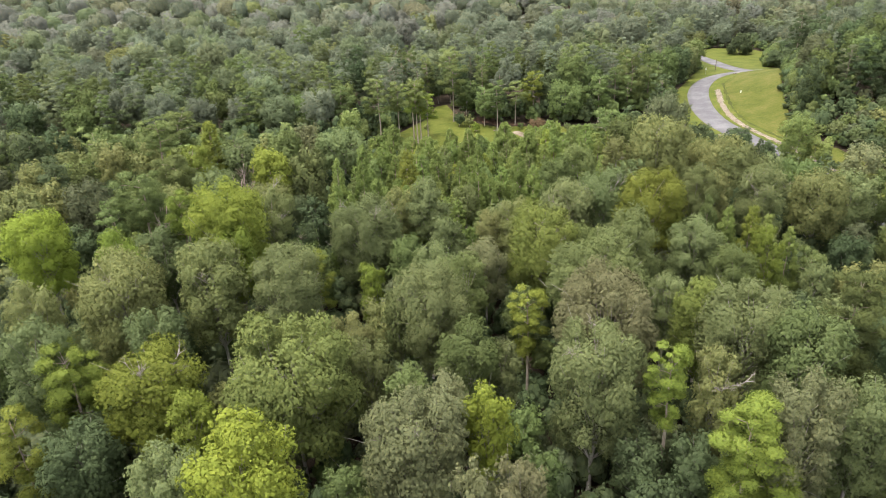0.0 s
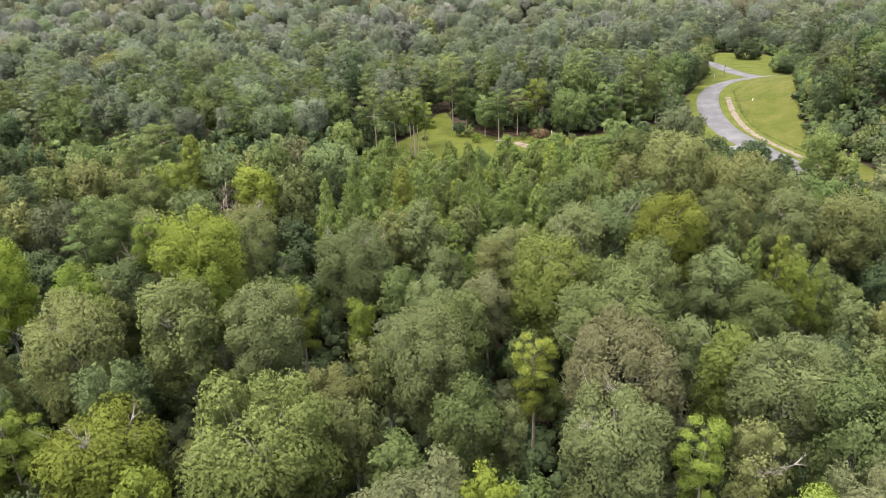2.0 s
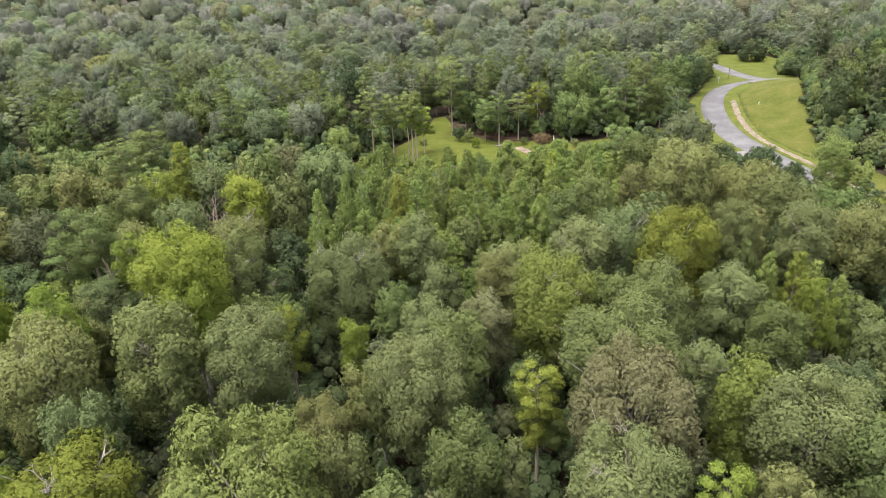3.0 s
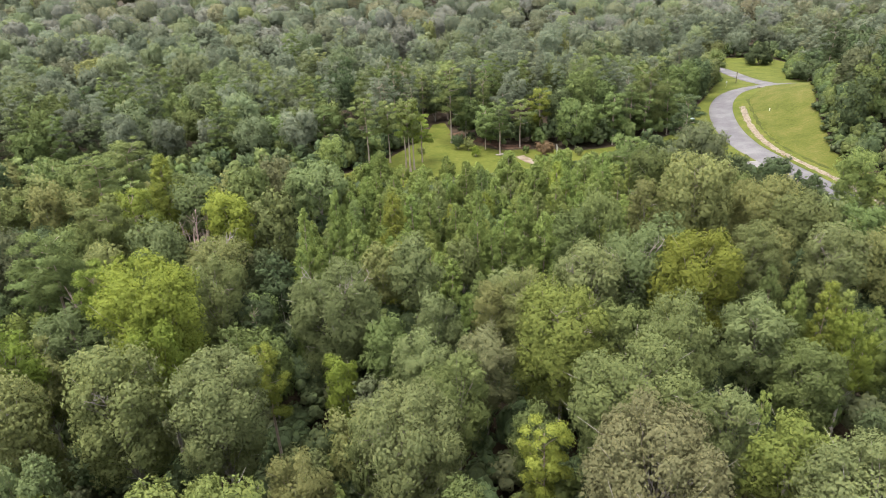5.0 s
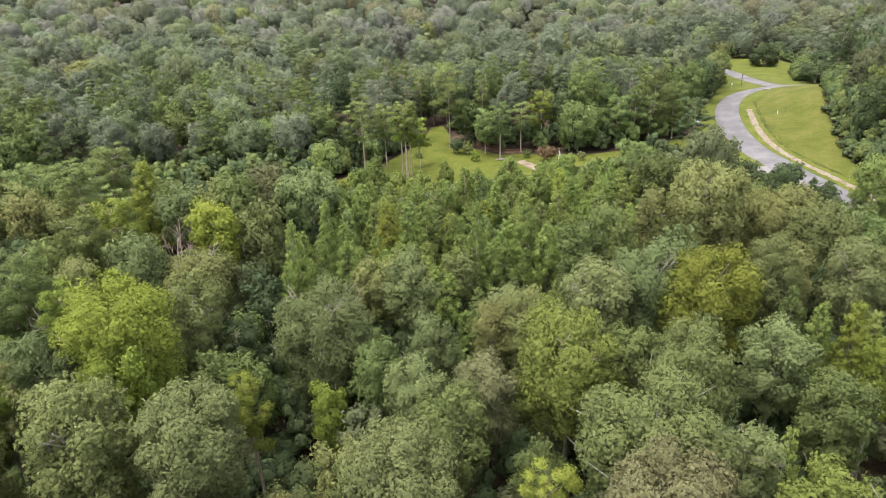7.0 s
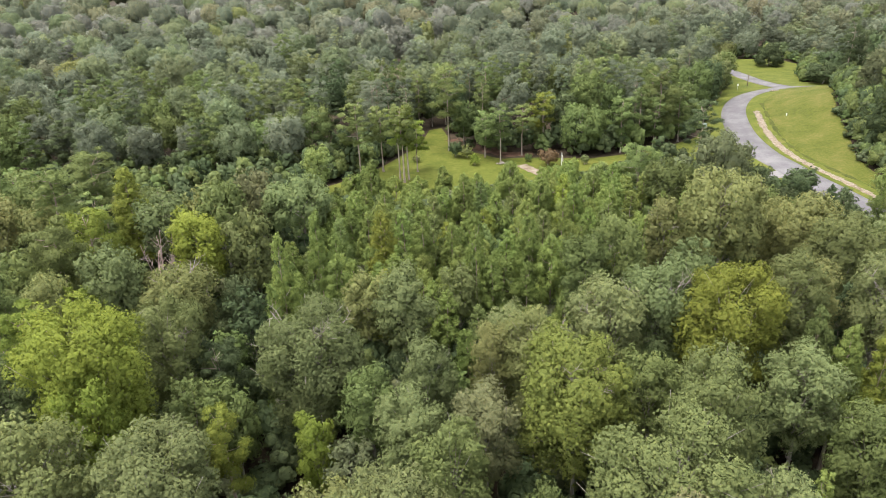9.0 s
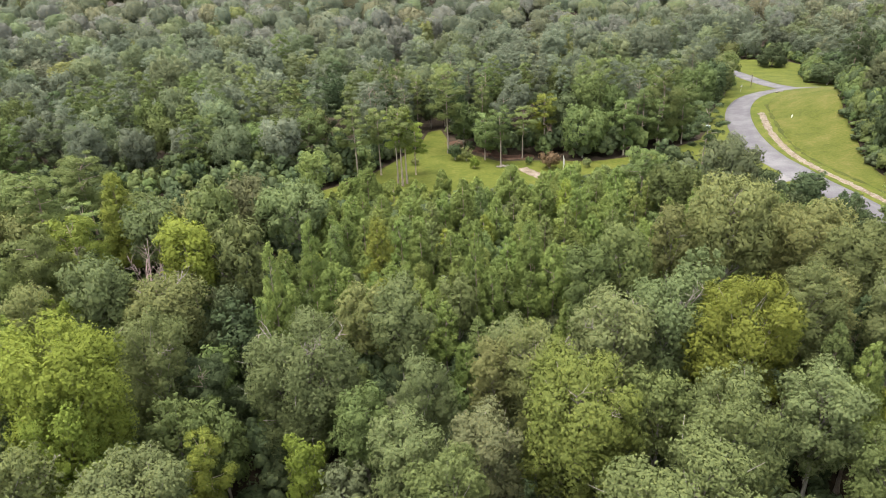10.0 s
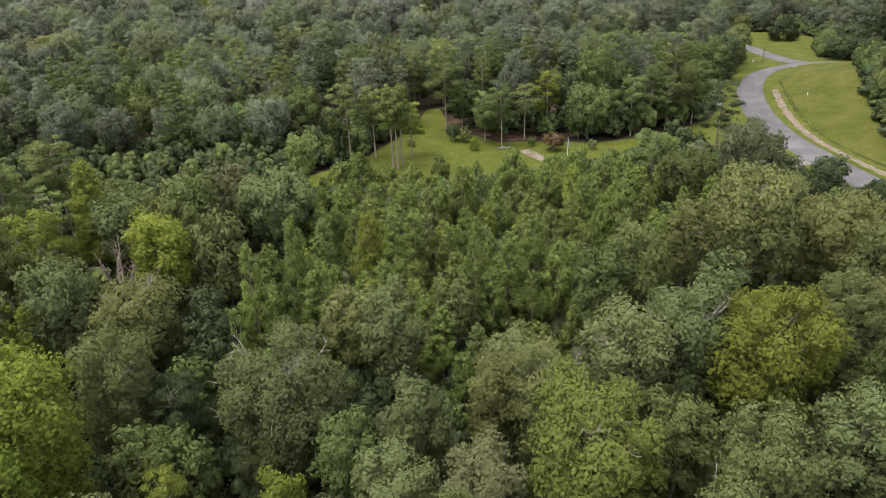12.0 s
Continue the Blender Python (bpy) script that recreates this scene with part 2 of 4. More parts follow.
def draped(name, poly, material, lift, cell=1.5):
    """A sheet of ground cover inside an outline, its rim on the outline."""
    xs = [p[0] for p in poly]
    ys = [p[1] for p in poly]
    x0, y0 = min(xs) - cell, min(ys) - cell
    n, m = int((max(xs) - x0) / cell) + 2, int((max(ys) - y0) / cell) + 2
    within = [[inside(poly, x0 + i * cell, y0 + j * cell) for i in range(n + 1)] for j in range(m + 1)]
    verts, faces, index = [], [], {}

    def corner(i, j):
        if (i, j) not in index:
            x, y, down = x0 + i * cell, y0 + j * cell, lift
            if not within[j][i]:
                _, x, y = to_edge(poly, x, y)
                down = min(lift, 0.03)
            index[i, j] = len(verts)
            verts.append((x, y, float(land(x, y)) + down))
        return index[i, j]

    for j in range(m):
        for i in range(n):
            if within[j][i] or within[j][i + 1] or within[j + 1][i] or within[j + 1][i + 1]:
                faces.append((corner(i, j), corner(i + 1, j), corner(i + 1, j + 1), corner(i, j + 1)))
    return mesh_ob(name, verts, faces, material, smooth=True)


def strip(name, path, width, material, lift, crown=0.0, ragged=0.0, across=4):
    """A band along a path, cambered, with its rim tucked down to the ground."""
    pts = spline(path)
    verts, faces = [], []
    rng = random.Random(name)
    for i, p in enumerate(pts):
        t = (pts[min(i + 1, len(pts) - 1)] - pts[max(i - 1, 0)]).normalized()
        side = Vector((t.y, -t.x))
        w = width / 2 + rng.uniform(-ragged, ragged)
        for k in range(across + 1):
            f = 2 * k / across - 1
            q = p + side * w * f
            z = float(land(q.x, q.y)) + lift + crown * (1 - f * f)
            verts.append((q.x, q.y, z))
        for f in (-1, 1):
            q = p + side * (w + 0.12) * f
            verts.append((q.x, q.y, float(land(q.x, q.y)) - 0.05))
    row = across + 3
    for i in range(len(pts) - 1):
        a, b = i * row, (i + 1) * row
        for k in range(across):
            faces.append((a + k, a + k + 1, b + k + 1, b + k))
        faces.append((a + across + 1, a, b, b + across + 1))
        faces.append((a + across, a + across + 2, b + across + 2, b + across))
    return mesh_ob(name, verts, faces, material, smooth=True)


lawn = draped("lawn", CLEARING, LAWN, 0.10)
tagged(lawn, "mown yellow-green lawn between wood and road", "lawn", kind="structure")
MEADOW_EDGE = [(96, 92), (96, 120), (93.5, 139), (95.5, 148), (102.5, 162.4), (106.6, 172.6), (117.6, 191.6), (125.5, 204), (118, 211), (110, 207),
               (104, 200), (100, 191), (96.5, 182), (92.2, 170), (89.4, 158.5), (88.7, 148), (89.2, 136), (90, 120), (90, 92)]
meadow = draped("meadow", MEADOW_EDGE, MEADOW, 0.38, 1.2)
tagged(meadow, "rough unmown meadow on the knoll beside the road", "meadow", kind="structure")
road = strip("road", ROAD, 6.0, ASPHALT, 0.16, 0.06)
tagged(road, "worn grey asphalt country road curving through the clearing", "road", kind="structure")
side_road = strip("side_road", SIDE_ROAD, 5.4, ASPHALT, 0.15, 0.05)
tagged(side_road, "grey asphalt side road running into the wood", "road", kind="structure")
GRAVEL_PATH = [(98.2, 192.5), (96.0, 187), (92.6, 178.5), (89.2, 168), (87.0, 158.5), (86.2, 149), (86.3, 140), (86.6, 130), (87, 118)]
gutter = strip("gravel_gutter", GRAVEL_PATH, 1.3, GRAVEL, 0.13, 0.03, 0.25)
tagged(gutter, "pale stony drainage gutter along the road edge", "gutter", kind="structure")
DITCH_GRASS = rough_material("rank_ditch_grass", [(0.2, (0.026, 0.036, 0.008)), (0.5, (0.048, 0.056, 0.011)), (0.8, (0.080, 0.080, 0.018))], 0.5, 2.5, 0.8, 0.95, 0.1)
ditch = strip("ditch", [(103.2, 199.4), (99.7, 191), (96.2, 182.1), (91.9, 170.1), (89.1, 158.6), (88.4, 148), (88.9, 136), (89.7, 120), (89.7, 100)], 0.6, DITCH_GRASS, 0.13, 0.0, 0.3)
tagged(ditch, "narrow dark grassy ditch along the meadow", "ditch", kind="structure")
drive = strip("driveway", [(29.5, 163), (30.6, 160.4), (31.8, 157.4), (34.5, 152.5), (38, 148), (44, 145)], 2.6, GRAVEL, 0.13, 0.02, 0.2)
tagged(drive, "short pale gravel driveway on the lawn", "driveway", kind="structure")
CONCRETE = rough_material("pale_concrete", [(0.25, (0.12, 0.112, 0.11)), (0.5, (0.16, 0.15, 0.147)), (0.8, (0.205, 0.195, 0.188))], 0.5, 7.0, 0.2, 0.85, 0.01)
apron = strip("driveway_apron", [(79.4, 145.8), (77.0, 145.6), (74.0, 145.0), (70.5, 143.6), (67, 141.6)], 4.2, CONCRETE, 0.135, 0.02, 0.05)
tagged(apron, "pale concrete driveway apron joining the road", "driveway", kind="structure")
bed = strip("straw_bed", [(16.5, 189), (18.8, 184), (21, 181), (23.5, 178.5), (28, 172.5), (34, 172)], 3.4, STRAW, 0.13, 0.05, 0.7)
tagged(bed, "reddish pine-straw bed under the pines", "mulch bed", kind="structure")


# ---- building trees ----
def foliage_mesh(name, leaves, slots, index=None, tone=None):
    """One mesh of separate leaves: an array of corners (leaf, corner, xyz) and one of the way they face."""
    quads, face = leaves
    n = len(quads)
    me = bpy.data.meshes.new(name)
    me.vertices.add(n * 3)
    me.vertices.foreach_set("co", quads.astype(np.float32).ravel())
    me.loops.add(n * 3)
    me.loops.foreach_set("vertex_index", np.arange(n * 3, dtype=np.int32))
    me.polygons.add(n)
    me.polygons.foreach_set("loop_start", np.arange(n, dtype=np.int32) * 3)
    for s in slots:
        me.materials.append(s)
    if index is not None:
        me.polygons.foreach_set("material_index", np.asarray(index, dtype=np.int32))
    if tone is not None:
        me.attributes.new("tone", "FLOAT", "FACE").data.foreach_set("value", np.asarray(tone, dtype=np.float32))
    me.polygons.foreach_set("use_smooth", np.ones(n, dtype=bool))
    me.update(calc_edges=True)
    me.normals_split_custom_set_from_vertices(face.reshape(-1, 3).astype(np.float32))
    return me


def unit(v):
    return v / np.maximum(np.linalg.norm(v, axis=-1, keepdims=True), 1e-9)


def leaf_quads(rng, p, n, size, slim=0.66, jitter=0.45):
    """Pointed leaf blades at p, facing n give or take; also the way in which their corners face."""
    k = len(p)
    n = unit(n)
    f = unit(n + rng.normal(0, jitter, (k, 3)))
    u = unit(np.cross(f, rng.normal(0, 1, (k, 3))))
    v = np.cross(f, u)
    s = (size * rng.uniform(0.7, 1.3, k))[:, None]
    tip, side = u * s * 0.5, v * s * 0.5 * slim
    keep = 0.96 - 0.7 * jitter
    soft = unit(n * keep + f * (1 - keep))
    return np.stack([p + tip * 1.15, p - tip * 0.85 + side * 1.15, p - tip * 0.85 - side * 1.15], 1), np.repeat(soft[:, None], 3, 1)


def ball(rng, k, up=0.0):
    d = rng.normal(0, 1, (k, 3))
    d[:, 2] += up
    return unit(d)


def girth(z):
    """Outline of a round crown, fullest a little above its middle, for z from -1 to 1."""
    return np.sqrt(np.clip(1 - ((z - 0.2) / np.where(z > 0.2, 0.83, 1.5)) ** 2, 0.02, 1))


def icosphere(level):
    bm = bmesh.new()
    bmesh.ops.create_icosphere(bm, subdivisions=level, radius=1.0)
    faces = np.array([[tuple(v.co) for v in f.verts] for f in bm.faces])
    bm.free()
    return faces


BALLS = {n: icosphere(n) for n in (1, 2, 3, 4)}


def bough_hulls(rng, mid, rad, squash, level, depth, rough=0.42):
    """The leaves behind the outer ones: a lumpy closed skin of small blades round each bough."""
    tri, nor = [], []
    unit_ball = BALLS[level]
    for b in range(len(mid)):
        w = rng.uniform(2.5, 5.5, 3)
        ph = rng.uniform(0, 6.28, 3)
        lump = 1 + 0.13 * np.sin(unit_ball[..., 0] * w[0] + ph[0]) * np.sin(unit_ball[..., 1] * w[1] + ph[1]) + 0.08 * np.sin(unit_ball[..., 2] * 2 * w[2] + ph[2])
        t = mid[b] + unit_ball * (rad[b] * depth * lump)[..., None] * squash
        c, d = t.mean(1), unit(unit_ball.mean(1))
        free = d[:, 2] > -0.55
        for o in range(len(mid)):
            if o != b:
                free &= np.linalg.norm((c - mid[o]) / squash, axis=1) > 0.8 * depth * rad[o]
        t, k = t[free], int(free.sum())
        heart = t.mean(1, keepdims=True)
        blade = (t - heart) * (rng.uniform(0.6, 1.15, (k, 1, 1)) if rough > 0.35 else rng.uniform(0.9, 1.15, (k, 1, 1)))
        tilt = rng.normal(0, rough, (k, 1, 3))
        tri.append(heart + blade + np.cross(np.broadcast_to(tilt, blade.shape), blade) + d[free][:, None] * rng.normal(0, 0.05, (k, 1, 1)) * rad[b])
        nor.append(unit(unit_ball[free] + rng.normal(0, rough, (k, 1, 3))))
    return np.concatenate(tri), np.concatenate(nor)


def broadleaf(rng, r, half, leaf, tuft, cover, per_tuft, many, low, jitter, level):
    """Foliage of a round crown: boughs, on them tufts, on those leaves, with an inner layer behind. Also gives the bough centres."""
    boughs = int(many * (5 + r) * max(1, r / 4.4) ** 1.6)
    z = np.linspace(low, 0.72, boughs) + rng.uniform(-0.08, 0.08, boughs)
    a = np.arange(boughs) * 2.4 + rng.uniform(-0.5, 0.5, boughs)
    reach = r * girth(z) * (rng.uniform(0.52, 0.72, boughs) if many > 2 else rng.uniform(0.42, 0.58, boughs))
    reach[-1] *= 0.3
    mid = np.stack([np.cos(a) * reach, np.sin(a) * reach, z * half], 1)
    rad = rng.uniform(0.22, 0.41, boughs) * min(r, 4.4) if many > 2 else rng.uniform(0.42, 0.56, boughs) * r
    flat = min(1.2, max(0.85, half / r))
    squash = np.array([1, 1, flat])
    layers = []
    blade = 0.41 * leaf * leaf
    for depth, size, share, group in ((1.0, leaf, cover, per_tuft),):
        pos, nor = [], []
        for b in range(boughs):
            count = max(2, int(share * 5.0 * rad[b] ** 2 / (blade * (size / leaf) ** 2) / group))
            away = np.array([math.cos(a[b]) * 0.5, math.sin(a[b]) * 0.5, 0.55])
            dd = unit(ball(rng, count) + away)
            surf = mid[b] + dd * rad[b] * depth * rng.uniform(0.76, 1.16, count)[:, None] * squash
            free = np.ones(count, bool)
            for o in range(boughs):
                if o != b:
                    free &= np.linalg.norm((surf - mid[o]) / squash, axis=1) > 0.86 * depth * rad[o]
            pos.append(surf[free])
            nor.append(dd[free])
        pos, nor = np.concatenate(pos), np.concatenate(nor)
        k = len(pos)
        wide = np.repeat(nor, group, 0)
        dd = unit(wide + rng.normal(0, 0.6, (k * group, 3)) + np.array([0, 0, 0.3]))
        spread = np.repeat(tuft * rng.uniform(0.6, 1.35, k), group)[:, None]
        p = np.repeat(pos, group, 0) + dd * spread * rng.uniform(0.3, 1.0, (k * group, 1)) * depth
        layers.append(leaf_quads(rng, p, wide * 0.8 + dd * 0.6 + np.array([0, 0, 0.2]), size, 0.66, jitter))
    layers.append(bough_hulls(rng, mid, rad, squash, level, 0.72 if many > 2 else 0.88, 0.42 if many > 2 else 0.15))
    if many > 2:
        core = int(0.55 * 13 * (0.62 * r) ** 2 * half / r / (blade * 2.3))
        dd = ball(rng, core)
        layers.append(leaf_quads(rng, dd * np.array([r, r, half]) * rng.uniform(0.45, 0.68, (core, 1)), dd + np.array([0, 0, 0.3]), leaf * 1.5, 0.66, jitter))
    return tuple(np.concatenate([l[i] for l in layers]) for i in range(2)), mid


def needles(rng, r, half, leaf, count, cover, jitter, young):
    """Foliage of a pine: pads on whorled branches, open and layered when old, a dense pointed cone when young. Also gives the branch ends."""
    f = (np.arange(count) + rng.uniform(0, 1, count)) / count
    if young:
        z = -half + 2 * half * 0.97 * f ** 0.95
        h = (z + half) / (2 * half)
        reach = r * np.clip(1.08 * (1 - h) ** 0.62, 0.0, 1) * rng.uniform(0.5, 0.95, count)
        rise, pad, thick = 0.6, 0.30 * r * (1.25 - 0.78 * h), 1.0
    else:
        z = -half + 2 * half * 0.94 * f ** 0.85
        h = (z + half) / (2 * half)
        reach = r * np.sqrt(np.clip(1 - (1.4 * h - 0.48) ** 2, 0.03, 1)) * rng.uniform(0.2, 0.92, count)
        rise, pad, thick = 0.4, 0.29 * r * (1.15 - 0.4 * h), 0.52
    a = np.arange(count) * 2.4 + rng.uniform(-0.6, 0.6, count)
    end = np.stack([np.cos(a) * reach, np.sin(a) * reach, z + rise * 0.3 * reach], 1)
    pad = pad * rng.uniform(0.65, 1.35, count)
    out = np.stack([np.cos(a) * 0.7, np.sin(a) * 0.7, np.full(count, 0.6)], 1)
    layers = []
    for depth, size, share, slim in ((1.0, leaf, cover, 0.4),):
        each = np.maximum(2, (share * 6.0 * pad ** 2 / (0.6 * slim * size * size)).astype(int))
        who = np.repeat(np.arange(count), each)
        dd = unit(ball(rng, len(who)) + out[who] * 0.6)
        p = end[who] + dd * pad[who][:, None] * depth * rng.uniform(0.6, 1.2, (len(who), 1)) * np.array([1, 1, thick])
        layers.append(leaf_quads(rng, p, dd + np.array([0, 0, 0.4]), size, slim, jitter))
    layers.append(bough_hulls(rng, end, pad, np.array([1, 1, thick]), 2 if leaf < 0.2 else 1, 0.72, 0.4))
    return tuple(np.concatenate([l[i] for l in layers]) for i in range(2)), end


def tube(verts, faces, a, b, ra, rb, bend=None, sides=5, rings=4):
    """Adds a tapered, bent branch to lists of corners and faces."""
    a, b = Vector(a), Vector(b)
    bend = Vector(bend) if bend is not None else Vector()
    first = len(verts)
    ax = (b - a).normalized()
    u = ax.orthogonal().normalized()
    v = ax.cross(u)
    for i in range(rings + 1):
        t = i / rings
        c = a.lerp(b, t) + bend * (4 * t * (1 - t))
        rr = ra + (rb - ra) * t
        for k in range(sides):
            w = 2 * math.pi * k / sides
            verts.append(tuple(c + (u * math.cos(w) + v * math.sin(w)) * rr))
    for i in range(rings):
        for k in range(sides):
            p, q = first + i * sides + k, first + i * sides + (k + 1) % sides
            faces.append((p, q, q + sides, p + sides))
    faces.append(tuple(first + rings * sides + k for k in range(sides)))


def limbs_mesh(name, rng, ends, r, half, material, stem, forks):
    """Stem within the crown, a limb to each bough, and forked twigs near the outside."""
    verts, faces = [], []
    top = 0.75 if stem else -0.2
    tube(verts, faces, (0, 0, -half * 1.02), (0.03 * r, 0.02 * r, half * top), 0.035 * r + 0.04, 0.008 * r, (0.06 * r, -0.05 * r, 0), 6, 6)
    for e in ends:
        low = max(-half * 0.95, min(e[2] - (0.15 if stem else 0.75) * half, half * 0.45))
        tube(verts, faces, (0, 0, low), tuple(e), 0.014 * r + 0.012, 0.005 * r, tuple(rng.normal(0, 0.06 * r, 3)), 3, 3)
        for _ in range(forks):
            out = np.array(e) * 0.55 + np.array([0, 0, low * 0.45])
            tip = np.array(e) * rng.uniform(1.05, 1.3) + rng.normal(0, 0.15 * r, 3)
            tube(verts, faces, tuple(out), tuple(tip), 0.007 * r + 0.006, 0.002 * r + 0.003, tuple(rng.normal(0, 0.04 * r, 3)), 3, 3)
    me = bpy.data.meshes.new(name)
    me.from_pydata(verts, [], faces)
    me.materials.append(material)
    me.polygons.foreach_set("use_smooth", [True] * len(me.polygons))
    return me


def stem_mesh(name, material, seed):
    """A trunk one metre tall and one metre thick at the foot, flared, with slight bends."""
    rng = random.Random(seed)
    verts, faces, sides, rings = [], [], 8, 6
    for i in range(rings + 1):
        t = i / rings
        rr = 0.5 * (1 - 0.45 * t) + 0.22 * max(0, 1 - t * 9) ** 2
        cx, cy = 0.35 * math.sin(t * 3.1 + seed) * t * (1 - t), 0.35 * math.cos(t * 2.3 + seed) * t * (1 - t)
        for k in range(sides):
            a = 2 * math.pi * k / sides
            q = rr * (1 + rng.uniform(-0.08, 0.08))
            verts.append((cx + math.cos(a) * q, cy + math.sin(a) * q, t))
    for i in range(rings):
        for k in range(sides):
            p, q = i * sides + k, i * sides + (k + 1) % sides
            faces.append((p, q, q + sides, p + sides))
    faces.append(tuple(range(sides))[::-1])
    faces.append(tuple(rings * sides + k for k in range(sides)))
    me = bpy.data.meshes.new(name)
    me.from_pydata(verts, [], faces)
    me.materials.append(material)
    me.polygons.foreach_set("use_smooth", [True] * len(me.polygons))
    return me


STEMS = {k: [stem_mesh("trunk", m, s) for s in range(3)] for k, m in (("oak", BARK), ("pine", PINE_BARK))}
# Leaf length, tuft size, how often leaves cover the crown, leaves to the tuft, boughs, lowest bough, ruffle and fineness of the inner leaves, by how close one comes.
DETAIL = {"close": (0.145, 0.22, 1.05, 9, 3.4, -0.7, 0.52, 4), "middle": (0.20, 0.27, 0.9, 7, 3.0, -0.6, 0.5, 3), "back": (0.26, 0.3, 0.8, 6, 2.5, -0.5, 0.45, 2),
          "edge": (0.36, 0.34, 0.5, 5, 2.1, -0.5, 0.4, 2), "rim": (0.34, 0.34, 0.6, 6, 2.05, -0.6, 0.5, 2), "far": (0.42, 0.32, 0.4, 4, 2.1, -0.35, 0.22, 2), "farthest": (0.6, 0.36, 0.4, 3, 2.05, -0.2, 0.18, 2), "horizon": (0.8, 0.4, 0.5, 3, 0.9, 0.0, 0.18, 2),
          "low": (0.7, 0.4, 0.3, 3, 1.0, -0.3, 0.4, 1), "shrub": (0.33, 0.28, 0.36, 4, 1.2, -0.3, 0.5, 2)}
# Needle length, pads, how often needles cover them, how ruffled they are.
PINE_DETAIL = {"close": (0.17, 9, 0.7, 0.8), "middle": (0.24, 8.5, 0.66, 0.7), "back": (0.28, 8, 0.6, 0.65), "edge": (0.40, 4.6, 0.5, 0.55), "rim": (0.32, 6, 0.55, 0.6),
               "far": (0.42, 6.0, 0.5, 0.28), "farthest": (0.6, 4.6, 0.5, 0.24), "horizon": (0.8, 3.6, 0.5, 0.3)}
FORMS, CROWNS = {}, {}


def form(kind, r, half, detail, pick):
    """Foliage and bough ends of one of a few sizes and forms of each kind."""
    nominal = min((1.3, 2.2, 3.3, 4.8, 6.0), key=lambda s: abs(s - r))
    tall = min((0.8, 1.2, 1.7, 2.4), key=lambda s: abs(s - half / r))
    key = (kind, nominal, tall, detail, pick)
    if key not in FORMS:
        rng = np.random.default_rng(int(nominal * 10 + tall * 1000) * 100 + pick * 10 + len(kind) + len(detail))
        if kind == "oak":
            q, ends = broadleaf(rng, nominal, nominal * tall, *DETAIL[detail])
        else:
            leaf, pads, cover, jitter = PINE_DETAIL[detail]
            young = kind == "young"
            count = int(pads * nominal ** (1.0 if young else 0.55) * (1 + tall) * 0.95)
            q, ends = needles(rng, nominal, nominal * tall, leaf, count, cover, jitter, young)
        leaves, face = q
        swell = unit(leaves / np.array([nominal, nominal, nominal * tall * 0.9]) + np.array([0, 0, 0.25]))
        face = unit(face + swell * (1.4 if detail in ("far", "farthest", "horizon") else 1.1 if detail in ("rim", "edge") else 0.75))
        FORMS[key] = ((leaves, face), ends, nominal, nominal * tall, rng)
    return key, FORMS[key]


def crown_meshes(kind, r, half, detail, pick):
    key, (q, ends, nr, nh, rng) = form(kind, r, half, detail, pick)
    if key not in CROWNS:
        if kind == "oak":
            branches = limbs_mesh("branchwork", rng, ends[::1 if detail == "close" else 2 if detail == "middle" else 4], nr, nh, BARK, False, 1 if detail == "close" else 0)
        else:
            branches = limbs_mesh("branchwork", rng, ends[::6] if kind == "young" or detail == "edge" else ends[::2], nr, nh, PINE_BARK, True, 0)
        CROWNS[key] = (foliage_mesh("crown", q, [HUES["mid"]]), branches, nr, nh)
    return CROWNS[key]


PLACED = []
NAMES = {"oak": "broadleaf_tree", "pine": "pine_tree", "young": "young_pine"}
WORDS = {"oak": "broadleaf tree standing in the wood", "pine": "tall pine tree with an open crown", "young": "young pine of a dense stand"}
pick_rng = random.Random(5)


def tree(kind, x, y, top, r, tall, hue, detail="", words="", group="trees of the wood"):
    """A tree: its foot on the ground at x, y, its tip at the height top, its crown r wide to each side and tall metres high."""
    foot = float(land(x, y)) - 0.05
    r *= 1.2 if kind == "young" else 1.0
    tall = min(tall, (top - foot) * 0.97)
    detail = detail or ("close" if y < 84 else "middle" if y < 108 else "back" if y < 142 else "rim")
    half = tall / 2
    crown_me, limbs_me, nr, nh = crown_meshes(kind, r, half, detail, pick_rng.randrange(3))
    base = new(NAMES[kind])
    base.location = (x, y, foot)
    base.rotation_euler = (0, 0, pick_rng.uniform(0, 6.28))
    tagged(base, f"{LOOK[hue]} {words or WORDS[kind]}", "tree", group)
    scale = (r / nr, r / nr, half / nh)
    centre = top - half - foot
    stem = new("trunk", STEMS["oak" if kind == "oak" else "pine"][pick_rng.randrange(3)])
    thick = 0.16 + 0.018 * (top - foot) * (1.0 if kind == "oak" else 0.85)
    stem.scale = (thick, thick, max(0.3, centre - half * 0.9))
    crown, limbs = new("crown", crown_me), new("branchwork", limbs_me)
    for o in (crown, limbs):
        o.location, o.scale = (0, 0, centre), scale
    for o in (stem, crown, limbs):
        o.parent = base
    crown.material_slots[0].link = "OBJECT"
    crown.material_slots[0].material = HUES[hue]
    PLACED.append((x, y, r, top))
    return base


def roomy(x, y, r, slack=0.75):
    return all((x - a) ** 2 + (y - b) ** 2 > (slack * (r + c)) ** 2 for a, b, c, _ in PLACED)


